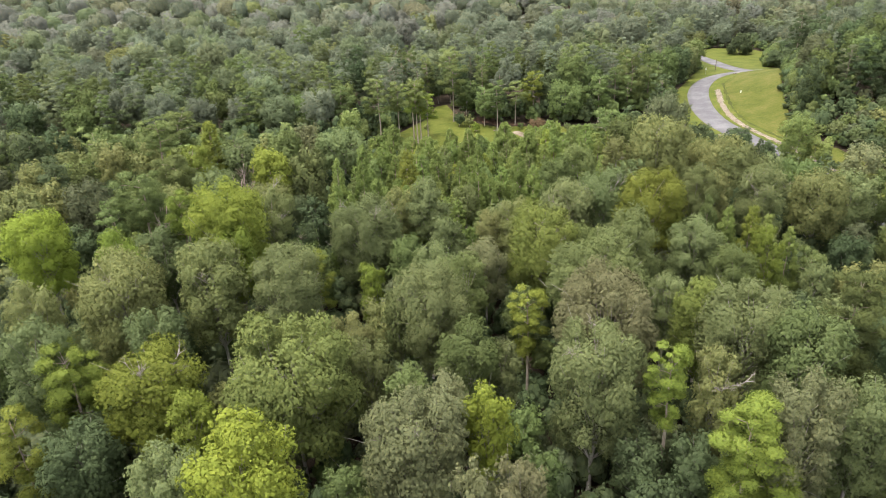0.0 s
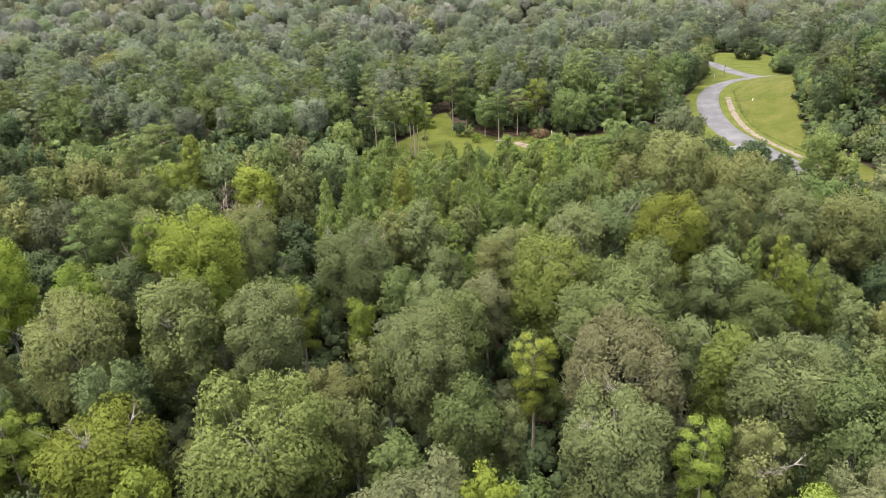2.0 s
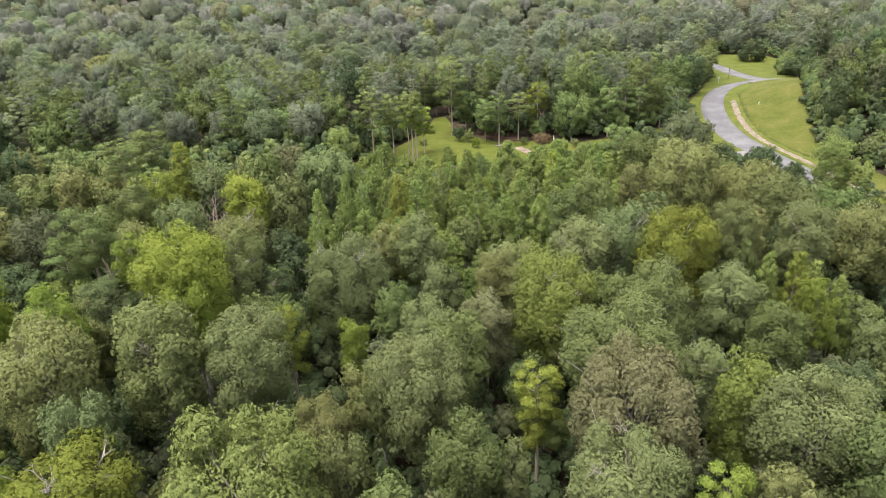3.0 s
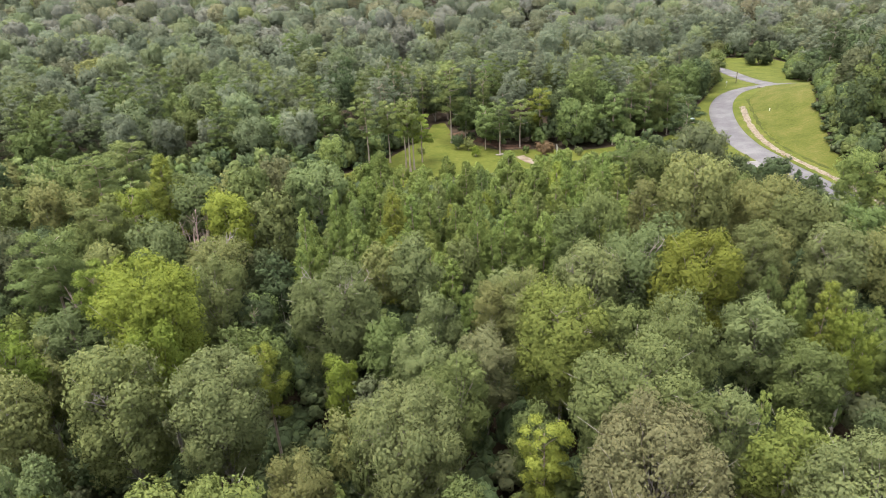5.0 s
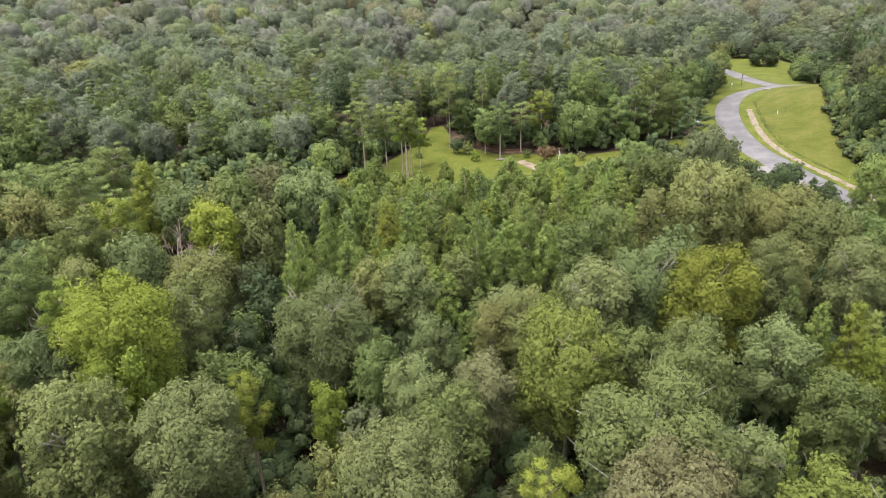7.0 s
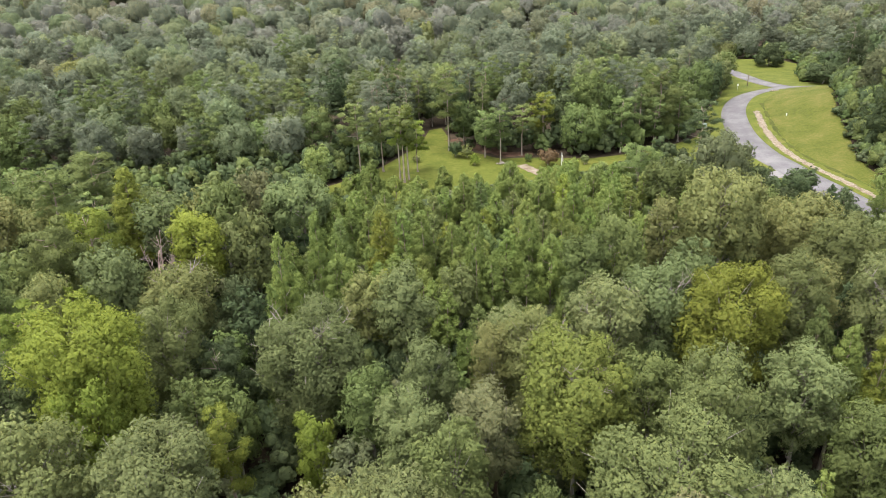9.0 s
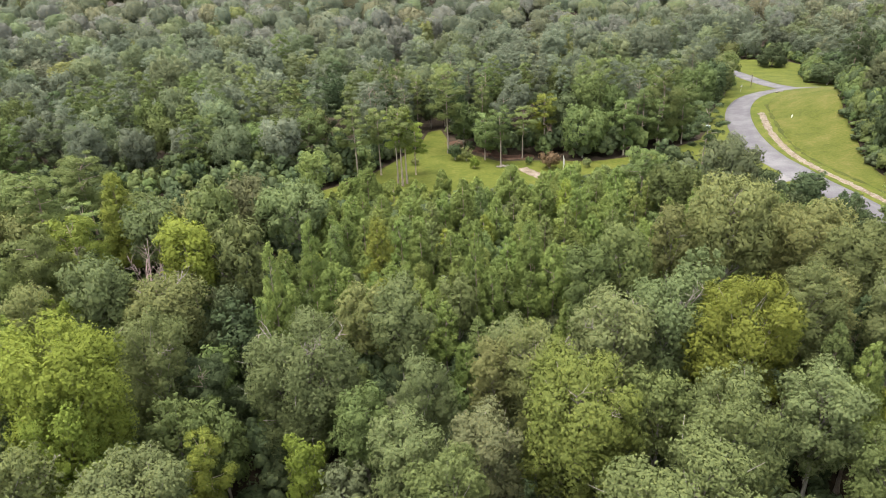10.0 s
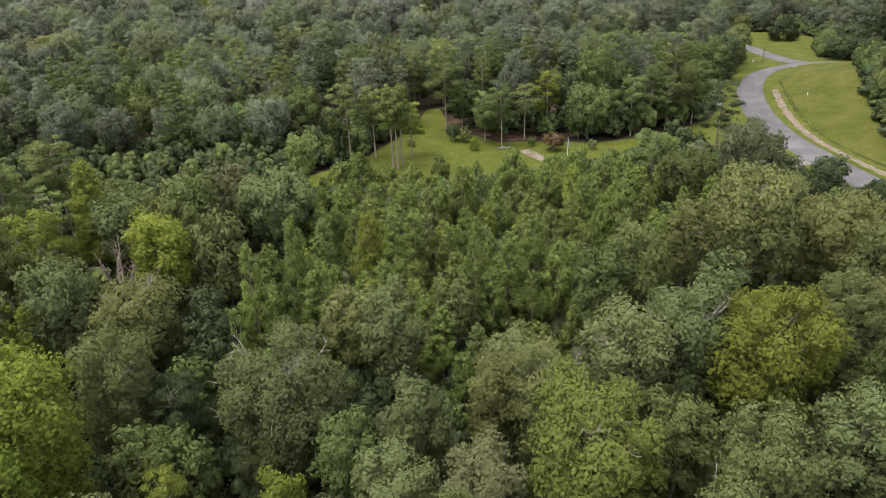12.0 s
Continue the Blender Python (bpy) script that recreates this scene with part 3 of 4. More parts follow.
def bare_branch_mesh(seed):
    """A leafless forked limb, one metre long, leaning outwards along x."""
    rng = np.random.default_rng(seed)
    verts, faces = [], []
    tip = np.array([0.75, rng.uniform(-0.15, 0.15), 0.62])
    tube(verts, faces, (0, 0, 0), tip, 0.022, 0.007, (0.03, 0.03, -0.05), 4, 4)
    for _ in range(6):
        f = rng.uniform(0.3, 0.95)
        start = tip * f
        end = start + np.array([rng.uniform(0.0, 0.3), rng.uniform(-0.28, 0.28), rng.uniform(0.05, 0.34)])
        tube(verts, faces, start, end, 0.011, 0.003, rng.normal(0, 0.03, 3), 3, 3)
        for _ in range(2):
            g = start + (end - start) * rng.uniform(0.4, 0.9)
            tube(verts, faces, g, g + rng.normal(0, 0.1, 3) + np.array([0.04, 0, 0.08]), 0.005, 0.002, None, 3, 1)
    me = bpy.data.meshes.new("bare_branch")
    me.from_pydata(verts, [], faces)
    me.materials.append(DEAD_WOOD)
    return me


BARE = [bare_branch_mesh(s) for s in range(4)]


def bare_limbs(ob, count, size, rise):
    """Pale leafless limbs that stick out of a crown."""
    rng = random.Random(int(ob.location.x * 10) + 500)
    crown = next(o for o in ob.children if o.name.startswith("crown"))
    for _ in range(count):
        limb = new("bare_branch", BARE[rng.randrange(4)])
        limb.parent = ob
        limb.location = (0, 0, crown.location.z + rise + 0.3 * size)
        limb.rotation_euler = (0, rng.uniform(-0.25, 0.25), rng.uniform(0, 6.28))
        k = size * rng.uniform(0.65, 0.95)
        limb.scale = (k, k, k)
        tagged(limb, "pale leafless branch")
    return ob


# ---- the near wood, tree by tree ----
tree("pine", -31.8, 50.7, 20.8, 3.2, 8.3, "pinelit")
bare_limbs(tree("oak", -24.3, 50.1, 19.5, 5.0, 10.6, "yellow"), 5, 4.6, 0.5)
tree("oak", -11.5, 48.4, 21.8, 6.7, 12.8, "fresh")
tree("oak", -11.8, 32.5, 24.8, 4.0, 14.1, "bright")
bare_limbs(tree("oak", -30.1, 61.0, 24.4, 4.8, 13.7, "olive"), 4, 4.6, 0.6)
tree("oak", -13.8, 63.2, 23.8, 4.3, 13.3, "grey")
bare_limbs(tree("oak", -21.7, 63.8, 24.5, 3.9, 13.8, "olive"), 4, 4.0, 0.3)
tree("oak", -5.0, 73.7, 16.1, 1.9, 10.4, "yellow")
tree("oak", -1.8, 59.2, 20.4, 1.5, 11.1, "light")
bare_limbs(tree("oak", 1.7, 58.3, 21.5, 4.2, 11.9, "grey"), 4, 4.2, 0.4)
tree("oak", -6.7, 57.2, 17.9, 2.8, 9.5, "olive")
tree("oak", -39.2, 60.4, 22.5, 3.3, 12.5, "olive")
tree("oak", -34.3, 51.8, 22.8, 3.2, 12.7, "grey")
tree("oak", -25.1, 55.0, 21.4, 2.9, 11.8, "grey")
tree("oak", -1.0, 46.4, 18.7, 2.4, 10.0, "mid")
bare_limbs(tree("oak", -0.5, 38.2, 21.0, 4.2, 11.6, "tan"), 4, 4.4, 0.4)
tree("oak", -29.4, 45.2, 15.9, 3.3, 8.2, "deep")
tree("oak", -19.0, 37.4, 19.2, 2.8, 10.4, "grey")
tree("pine", -35.0, 46.2, 17.4, 2.4, 8.8, "pinelit")
tree("oak", -6.4, 36.7, 16.9, 1.9, 8.8, "mid")
tree("oak", -19.9, 45.8, 18.5, 2.1, 9.9, "yellow")
tree("oak", -4.8, 51.9, 18.2, 2.4, 9.7, "olive")
tree("oak", 5.4, 40.8, 20.3, 2.2, 11.1, "bright")
tree("pine", 11.7, 56.3, 19.8, 2.2, 7.8, "pinelit")
tree("oak", 18.1, 51.1, 24.1, 5.4, 13.6, "tan")
bare_limbs(tree("oak", 15.2, 44.5, 23.4, 4.2, 16.0, "grey"), 3, 4.2, 2.2)
tree("pine", 20.2, 40.9, 22.1, 2.0, 7.8, "pinelit")
tree("pine", 23.6, 34.4, 21.8, 3.1, 9.6, "pinelit")
bare_limbs(tree("oak", 24.0, 40.9, 21.8, 2.1, 12.1, "olive"), 5, 3.2, 0.8)
tree("oak", 30.1, 47.6, 24.2, 4.3, 13.7, "grey")
tree("oak", 32.0, 41.8, 24.0, 3.3, 13.5, "light")
tree("oak", 27.8, 35.3, 22.7, 3.2, 12.7, "tan")
tree("pine", 43.0, 50.9, 22.3, 3.5, 13.4, "fern")
tree("oak", 34.1, 37.0, 20.0, 2.9, 11.0, "grey")
tree("oak", 4.8, 49.6, 20.5, 3.2, 11.2, "mid")
tree("oak", 19.9, 59.6, 23.7, 6.0, 13.3, "light")
tree("oak", 28.3, 52.8, 21.2, 3.4, 11.7, "citron")
tree("oak", 3.1, 30.8, 22.3, 1.7, 12.4, "tan")
tree("oak", 6.0, 30.5, 22.3, 2.1, 12.4, "tan")
tree("oak", 6.0, 65.5, 20.1, 3.1, 10.8, "mid")
tree("oak", 8.1, 50.3, 17.7, 1.9, 9.4, "grey")
tree("oak", 18.0, 40.6, 14.0, 2.3, 6.9, "deep")
tree("oak", 9.4, 39.0, 15.0, 1.7, 7.6, "mid")
tree("oak", 21.7, 38.4, 15.3, 2.3, 7.8, "deep")
tree("oak", 2.2, 42.2, 21.0, 1.9, 11.6, "tan")
tree("oak", -45.9, 76.4, 25.1, 4.1, 13.7, "bright")
tree("oak", -33.7, 70.1, 24.5, 3.1, 13.6, "yellow")
tree("oak", -21.4, 73.4, 28.5, 4.8, 16.1, "yellow")
bare_limbs(tree("oak", -18.0, 81.2, 23.9, 3.3, 12.6, "light"), 3, 3.4, 0.3)
tree("pine", -35.4, 83.9, 26.4, 4.0, 7.2, "pine")
tree("pine", -28.8, 78.5, 25.2, 2.4, 6.9, "pinelit")
bare_limbs(tree("oak", -5.6, 81.4, 22.0, 5.7, 13.4, "grey"), 5, 5.4, 0.6)
tree("oak", -17.1, 100.0, 16.8, 2.3, 9.3, "deep")
tree("pine", -14.9, 82.0, 18.6, 3.0, 8.0, "deep")
tree("pine", -11.3, 70.2, 19.8, 1.9, 7.6, "pinelit")
tree("oak", -0.3, 75.7, 18.2, 2.7, 9.2, "mid")
tree("oak", 4.7, 76.9, 20.2, 2.7, 10.4, "grey")
tree("oak", 3.2, 71.6, 18.6, 3.1, 9.6, "grey")
tree("oak", 3.1, 88.2, 21.7, 3.4, 11.0, "grey")
tree("oak", -1.0, 92.6, 19.4, 2.8, 9.0, "olive")
tree("oak", 32.5, 78.3, 25.2, 4.9, 15.6, "golden")
bare_limbs(tree("oak", 16.6, 70.7, 22.7, 5.0, 12.3, "citron"), 4, 4.6, 0.2)
bare_limbs(tree("oak", 21.9, 79.9, 23.2, 3.9, 12.2, "grey"), 6, 4.4, 0.4)
bare_limbs(tree("oak", 27.2, 81.4, 24.0, 3.7, 12.7, "grey"), 5, 4.2, 0.3)
bare_limbs(tree("oak", 49.4, 80.6, 23.1, 3.5, 12.1, "grey"), 4, 3.6, 0.3)
bare_limbs(tree("oak", 36.2, 71.5, 20.0, 3.5, 10.5, "grey"), 3, 3.6, 0.3)
tree("oak", 25.8, 66.5, 23.7, 3.4, 13.2, "light")
bare_limbs(tree("oak", 9.3, 70.8, 19.3, 3.0, 10.1, "tan"), 4, 3.2, 0.2)
tree("young", 41.4, 74.0, 20.0, 1.7, 11.6, "needle")
tree("young", 44.2, 73.0, 20.4, 1.8, 12.2, "pinelit")
tree("young", 47.0, 74.0, 18.6, 1.7, 10.8, "needle")
tree("young", 49.4, 72.6, 17.2, 1.6, 10.0, "needle")
tree("young", 39.4, 75.6, 21.2, 1.7, 12.4, "fern")
tree("oak", 44.0, 68.4, 19.7, 2.1, 10.4, "yellow")
tree("oak", 37.7, 64.9, 18.8, 3.0, 10.0, "mid")
bare_limbs(tree("oak", 28.0, 60.0, 19.0, 2.2, 10.2, "grey"), 5, 2.8, 0.5)
tree("young", 31.5, 61.4, 17.0, 1.3, 10.4, "needle")
tree("oak", 12.2, 61.8, 17.2, 2.2, 9.0, "mid")
tree("oak", 9.4, 94.3, 18.6, 2.4, 8.4, "light")
tree("young", 15.3, 98.6, 17.0, 2.2, 8.2, "needle")
bare_limbs(tree("oak", 14.7, 78.3, 21.7, 2.9, 11.3, "olive"), 4, 3.4, 0.6)
tree("oak", 11.1, 79.8, 20.2, 2.3, 10.3, "olive")
tree("oak", -31.7, 77.6, 21.0, 3.7, 10.9, "grey")
tree("oak", -32.6, 71.9, 21.4, 2.7, 11.4, "olive")
tree("oak", 42.3, 82.4, 22.7, 3.4, 11.8, "olive")
tree("young", -9.3, 84.6, 22.9, 1.4, 14.0, "needle")
bare_limbs(tree("oak", -22.4, 95.1, 20.4, 4.6, 9.5, "olive"), 5, 4.6, 0.3)
tree("oak", -22.2, 104.6, 23.7, 3.7, 11.1, "yellow")
tree("oak", -18.2, 122.3, 23.5, 3.5, 10.0, "tan")
tree("oak", -10.8, 136.1, 23.3, 2.9, 9.5, "fresh")
tree("oak", -11.5, 118.7, 23.0, 5.4, 9.8, "grey")
tree("young", -35.3, 119.0, 25.6, 2.7, 13.6, "pinelit")
tree("pine", -43.6, 128.0, 26.3, 4.4, 9.0, "pine")
tree("pine", -42.8, 113.8, 28.0, 3.3, 7.0, "pine")
tree("pine", -34.7, 104.4, 24.6, 3.8, 7.2, "pinelit")
tree("pine", -35.5, 98.5, 25.3, 3.5, 6.6, "pine")
tree("oak", -28.0, 110.6, 24.7, 3.8, 11.4, "grey")
tree("oak", -21.4, 114.0, 24.2, 3.8, 10.8, "mid")
tree("oak", -28.8, 95.2, 22.9, 3.9, 11.1, "grey")
tree("oak", -31.3, 93.1, 21.0, 1.9, 10.0, "yellow")
tree("oak", -34.4, 92.5, 22.1, 2.8, 10.8, "olive")
tree("young", -1.7, 137.2, 18.7, 2.4, 8.4, "needle")
tree("young", 4.7, 126.4, 18.5, 2.2, 8.1, "needle")
tree("young", -6.5, 98.8, 24.8, 1.6, 14.4, "needle")
tree("young", -10.1, 94.3, 24.1, 1.6, 14.2, "needle")
tree("young", -3.8, 124.1, 18.5, 2.2, 8.7, "needle")
tree("young", 0.7, 105.7, 21.6, 2.0, 11.4, "pinelit")
tree("young", 5.8, 106.6, 20.7, 1.8, 10.6, "needle")
tree("young", -4.5, 96.4, 19.7, 2.0, 10.5, "needle")
tree("young", 2.0, 102.9, 16.8, 2.0, 7.7, "needle")
tree("young", 13.0, 122.1, 20.7, 2.0, 9.5, "needle")
tree("young", 21.8, 131.5, 19.0, 2.7, 8.8, "needle")
tree("young", 25.0, 123.2, 19.1, 2.2, 8.2, "needle")
tree("young", 11.8, 97.2, 24.0, 1.6, 13.9, "needle")
tree("young", 19.1, 103.0, 21.2, 1.8, 11.2, "needle")
tree("young", 31.1, 130.1, 19.4, 2.1, 9.2, "needle")
tree("young", 38.1, 137.1, 16.2, 2.4, 6.1, "needle")
tree("young", 21.3, 100.2, 19.1, 2.0, 9.7, "needle")
tree("young", 13.3, 95.6, 19.0, 1.6, 10.0, "needle")
tree("young", -3.3, 147, 15.4, 2.3, 5.3, "needle")
tree("young", 2.2, 146, 13.6, 2.0, 3.3, "needle")
tree("young", 11.4, 146, 14.9, 1.7, 5.6, "needle")
tree("young", 17.4, 142, 14.2, 1.8, 4.1, "needle")
tree("young", 23.5, 142, 16.1, 2.6, 6.8, "needle")
tree("young", 29.1, 140, 15.0, 1.8, 5.7, "needle")
tree("young", 35.7, 143, 15.7, 1.9, 6.4, "needle")
tree("young", 38.9, 140, 15.2, 1.8, 5.9, "needle")
tree("young", 6.6, 145.2, 13.4, 1.8, 4.6, "needle")
tree("young", -6.4, 148, 13.6, 2.2, 3.7, "needle")
tree("pine", 44.7, 134.6, 20.3, 4.2, 10.2, "pine")
tree("oak", 50.3, 116.3, 26.8, 4.3, 12.4, "moss")
tree("oak", 44.5, 120.9, 21.6, 4.2, 9.6, "mid")
bare_limbs(tree("oak", 41.8, 99.1, 26.4, 5.2, 13.5, "olive"), 4, 4.6, 0.6)
tree("oak", 52.9, 100.9, 21.6, 5.6, 11.1, "olive")
tree("oak", 33.7, 88.6, 23.8, 2.3, 12.1, "grey")
bare_limbs(tree("oak", 34.7, 98.4, 24.3, 2.7, 11.9, "olive"), 3, 3.0, 0.3)
bare_limbs(tree("oak", 26.4, 91.4, 25.0, 3.2, 12.8, "mid"), 3, 3.4, 0.4)
tree("oak", 22.6, 89.7, 24.1, 3.0, 12.3, "mid")
tree("oak", 39.9, 81.0, 24.1, 3.1, 12.8, "olive")
tree("young", 47.1, 82.7, 19.3, 1.6, 11.2, "deep")
tree("oak", 13.2, 83.9, 19.1, 2.7, 9.3, "grey")
tree("young", 63.0, 109.6, 19.7, 1.5, 11.5, "deep")
tree("young", 66.3, 111.0, 18.2, 1.5, 10.0, "deep")
tree("oak", 71.5, 108.4, 23.8, 3.4, 15.0, "fresh", "middle")
tree("oak", 75.1, 107.4, 20.2, 2.7, 11.5, "fresh", "middle")
tree("oak", 61.3, 85.5, 19.9, 4.5, 11.5, "olive")
tree("oak", 75.5, 96.0, 20.6, 3.6, 12.0, "tan", "middle")
tree("oak", 66.0, 97.0, 18.4, 3.4, 11.0, "mid", "middle")
tree("oak", 75.8, 83.0, 19.6, 4.2, 12.0, "olive", "middle")
tree("oak", 74.5, 75.0, 19.0, 4.0, 12.0, "mid", "middle")
tree("oak", 76.0, 90.0, 18.2, 3.0, 11.0, "fern", "middle")
tree("oak", 69.5, 89.0, 18.8, 3.8, 11.5, "grey", "middle")
tree("oak", 50.9, 89.6, 24.0, 4.4, 13.0, "olive")


tree("oak", -20.6, 70.2, 24.0, 3.0, 11.5, "yellow")
tree("oak", -26.4, 82.8, 20.2, 2.9, 11.0, "olive")
tree("oak", -12.4, 76.2, 17.8, 2.6, 9.6, "fern", "middle")
tree("oak", -15.6, 76.6, 18.8, 2.4, 10.0, "mid", "middle")
tree("oak", -22.6, 88.6, 19.2, 3.2, 10.0, "light", "middle")
tree("oak", 24.2, 74.4, 18.8, 2.8, 10.0, "mid", "middle")
tree("oak", -37.0, 78.5, 20.0, 3.0, 10.5, "citron", "middle")


# ---- trees round the lawn and the road ----
tree("pine", -5.2, 161.5, 25.4, 4.1, 9.5, "pine", words="tree at the edge of the clearing", group="trees round the clearing")
tree("pine", -0.5, 164.4, 23.4, 3.0, 8, "pine", words="tree at the edge of the clearing", group="trees round the clearing")
tree("pine", 3.1, 156.8, 23.7, 2.6, 7, "pinelit", words="tree at the edge of the clearing", group="trees round the clearing")
tree("pine", 4.0, 155.9, 25.4, 3.2, 8, "pine", words="tree at the edge of the clearing", group="trees round the clearing")
tree("pine", 4.9, 157.4, 24.6, 2.8, 8, "pinelit", words="tree at the edge of the clearing", group="trees round the clearing")
tree("pine", 6.9, 162.9, 20.4, 3.0, 7, "pinelit", words="tree at the edge of the clearing", group="trees round the clearing")
tree("pine", 15.1, 178.8, 29.5, 4.3, 13, "pine", words="tree at the edge of the clearing", group="trees round the clearing")
tree("pine", 22.7, 170.9, 19.7, 3.8, 8, "pine", words="tree at the edge of the clearing", group="trees round the clearing")
tree("pine", 25.6, 166.4, 21.7, 3.2, 7, "pine", words="tree at the edge of the clearing", group="trees round the clearing")
tree("pine", 31.1, 170.4, 21.1, 3.2, 7, "pine", words="tree at the edge of the clearing", group="trees round the clearing")
tree("pine", 36.4, 172.5, 22.9, 3.6, 8, "pinelit", words="tree at the edge of the clearing", group="trees round the clearing")
tree("oak", 44.2, 168.4, 20.3, 5.4, 10.6, "mid", words="tree at the edge of the clearing", group="trees round the clearing")
tree("pine", 53.4, 168.3, 21.8, 3.7, 8, "pine", words="tree at the edge of the clearing", group="trees round the clearing")
tree("pine", 58.8, 172.7, 22.9, 4.6, 11, "pine", words="tree at the edge of the clearing", group="trees round the clearing")
tree("pine", 64.1, 174.9, 27.2, 5.0, 14, "pine", words="tree at the edge of the clearing", group="trees round the clearing")
tree("pine", 69.4, 174.6, 23.1, 4.6, 11, "pine", words="tree at the edge of the clearing", group="trees round the clearing")
tree("oak", 48.5, 172.5, 19.0, 3.4, 10.0, "fern", words="tree at the edge of the clearing", group="trees round the clearing")
tree("pine", 62.0, 171.0, 20.5, 3.0, 10.0, "pine", words="tree at the edge of the clearing", group="trees round the clearing")
tree("oak", 80.0, 192.7, 24.5, 5.6, 14, "mid", words="tree at the edge of the clearing", group="trees round the clearing")
tree("oak", -26.2, 174.1, 19.9, 5.0, 8, "mid", words="tree at the edge of the clearing", group="trees round the clearing")
tree("pine", -14.9, 168.3, 22.3, 4.3, 9, "pine", words="tree at the edge of the clearing", group="trees round the clearing")
tree("oak", -9.5, 169.2, 18.8, 2.6, 9, "deep", words="tree at the edge of the clearing", group="trees round the clearing")
tree("oak", -31.9, 171.9, 16.4, 3.7, 7, "deep", words="tree at the edge of the clearing", group="trees round the clearing")
tree("pine", -41.0, 173.9, 21.7, 5.0, 11, "deep", words="tree at the edge of the clearing", group="trees round the clearing")
tree("oak", 12.6, 205.5, 21.5, 3.6, 12.2, "deep", words="tree at the edge of the clearing", group="trees round the clearing")
tree("pine", 9.0, 203.0, 25.0, 3.4, 12.0, "pine", words="tree at the edge of the clearing", group="trees round the clearing")
tree("pine", 16.5, 207.0, 26.0, 3.6, 13.0, "pine", words="tree at the edge of the clearing", group="trees round the clearing")
tree("oak", 19.0, 181.0, 21.0, 3.4, 11, "mid", words="tree at the edge of the clearing", group="trees round the clearing")
tree("oak", 117.5, 158.0, 30.5, 4.4, 13.6, "mid", words="tree at the edge of the clearing", group="trees round the clearing")
tree("oak", 121.5, 165.5, 31.5, 4.6, 13.6, "fern", words="tree at the edge of the clearing", group="trees round the clearing")
tree("oak", 123.5, 173.5, 32.0, 4.4, 14.0, "deep", words="tree at the edge of the clearing", group="trees round the clearing")
tree("oak", 107.0, 231.5, 22.0, 5.0, 12.4, "mid", words="tree at the edge of the clearing", group="trees round the clearing")
tree("oak", 113.5, 247, 23.5, 5.6, 13.6, "olive", words="tree at the edge of the clearing", group="trees round the clearing")
tree("oak", 99.5, 221.5, 22.0, 5.0, 12.4, "grey", words="tree at the edge of the clearing", group="trees round the clearing")
tree("oak", 92.0, 210.0, 22.5, 4.6, 12.5, "deep", words="tree at the edge of the clearing", group="trees round the clearing")
tree("young", 147.0, 274.0, 17.5, 4.2, 8.4, "deep", words="tree at the edge of the clearing", group="trees round the clearing")
tree("oak", 139.5, 228.5, 17.0, 6.0, 8, "deep", words="tree at the edge of the clearing", group="trees round the clearing")
tree("oak", 151, 240, 19.0, 7.0, 10, "deep", words="tree at the edge of the clearing", group="trees round the clearing")


def bare_tree(x, y, top, r, seed):
    """A dead tree: forked bare limbs."""
    rng = np.random.default_rng(seed)
    foot = float(land(x, y)) - 0.05
    base = new("dead_tree")
    base.location = (x, y, foot)
    tagged(base, "bare grey-pink dead tree among green crowns", "tree", "trees of the wood")
    h = top - foot
    verts, faces = [], []
    tube(verts, faces, (0, 0, 0), (0.1, 0, h * 0.6), 0.22, 0.11, (0.15, 0.1, 0), 7, 6)
    mesh_ob("trunk", verts, faces, DEAD_BARK, base, True)
    for _ in range(9):
        verts, faces = [], []
        a = rng.uniform(0, 6.28)
        low = np.array([0.08, 0, h * rng.uniform(0.38, 0.6)])
        tip = np.array([math.cos(a) * r * rng.uniform(0.4, 1), math.sin(a) * r * rng.uniform(0.4, 1), h * rng.uniform(0.75, 1.0)])
        tube(verts, faces, low, tip, 0.09, 0.03, rng.normal(0, 0.2, 3), 5, 4)
        for _ in range(7):
            f = rng.uniform(0.35, 0.95)
            s = low + (tip - low) * f
            t = s + np.array([*rng.normal(0, 0.55, 2), rng.uniform(0.2, 1.2)])
            tube(verts, faces, s, t, 0.035, 0.012, rng.normal(0, 0.08, 3), 4, 3)
        mesh_ob("limb", verts, faces, DEAD_BARK, base, True)
    PLACED.append((x, y, r * 0.6, top))


bare_tree(-27.2, 104.2, 21.0, 2.6, 3)
bare_tree(-33.0, 83.0, 23.0, 1.8, 8)
bare_tree(-30.4, 119.5, 22.5, 1.2, 12)


# ---- the rest of the wood ----
class Stand:
    """A stand of trees that nobody could count, joined into one mesh."""

    def __init__(self):
        self.parts, self.hue, self.tone = [], [], []
        self.rng = np.random.default_rng(4)

    def add(self, kind, x, y, top, r, half, hue, detail):
        rng = self.rng
        _, ((quads, face), _, nr, nh, _) = form(kind, r, half, detail, int(rng.integers(3)))
        a = rng.uniform(0, 6.28)
        spin = np.array([[math.cos(a), -math.sin(a), 0], [math.sin(a), math.cos(a), 0], [0, 0, 1]])
        turn = spin * np.array([r / nr, r / nr, half / nh])
        self.parts.append((quads @ turn.T + np.array([x, y, top - half]), face @ spin.T))
        self.hue.append(np.full(len(quads), list(HUES).index(hue)))
        self.tone.append(np.full(len(quads), rng.random()))

    def build(self, name, label):
        leaves = [np.concatenate([p[i] for p in self.parts]) for i in range(2)]
        ob = new(name, foliage_mesh(name, leaves, list(HUES.values()), np.concatenate(self.hue), np.concatenate(self.tone)))
        tagged(ob, label, "woodland", kind="stuff")


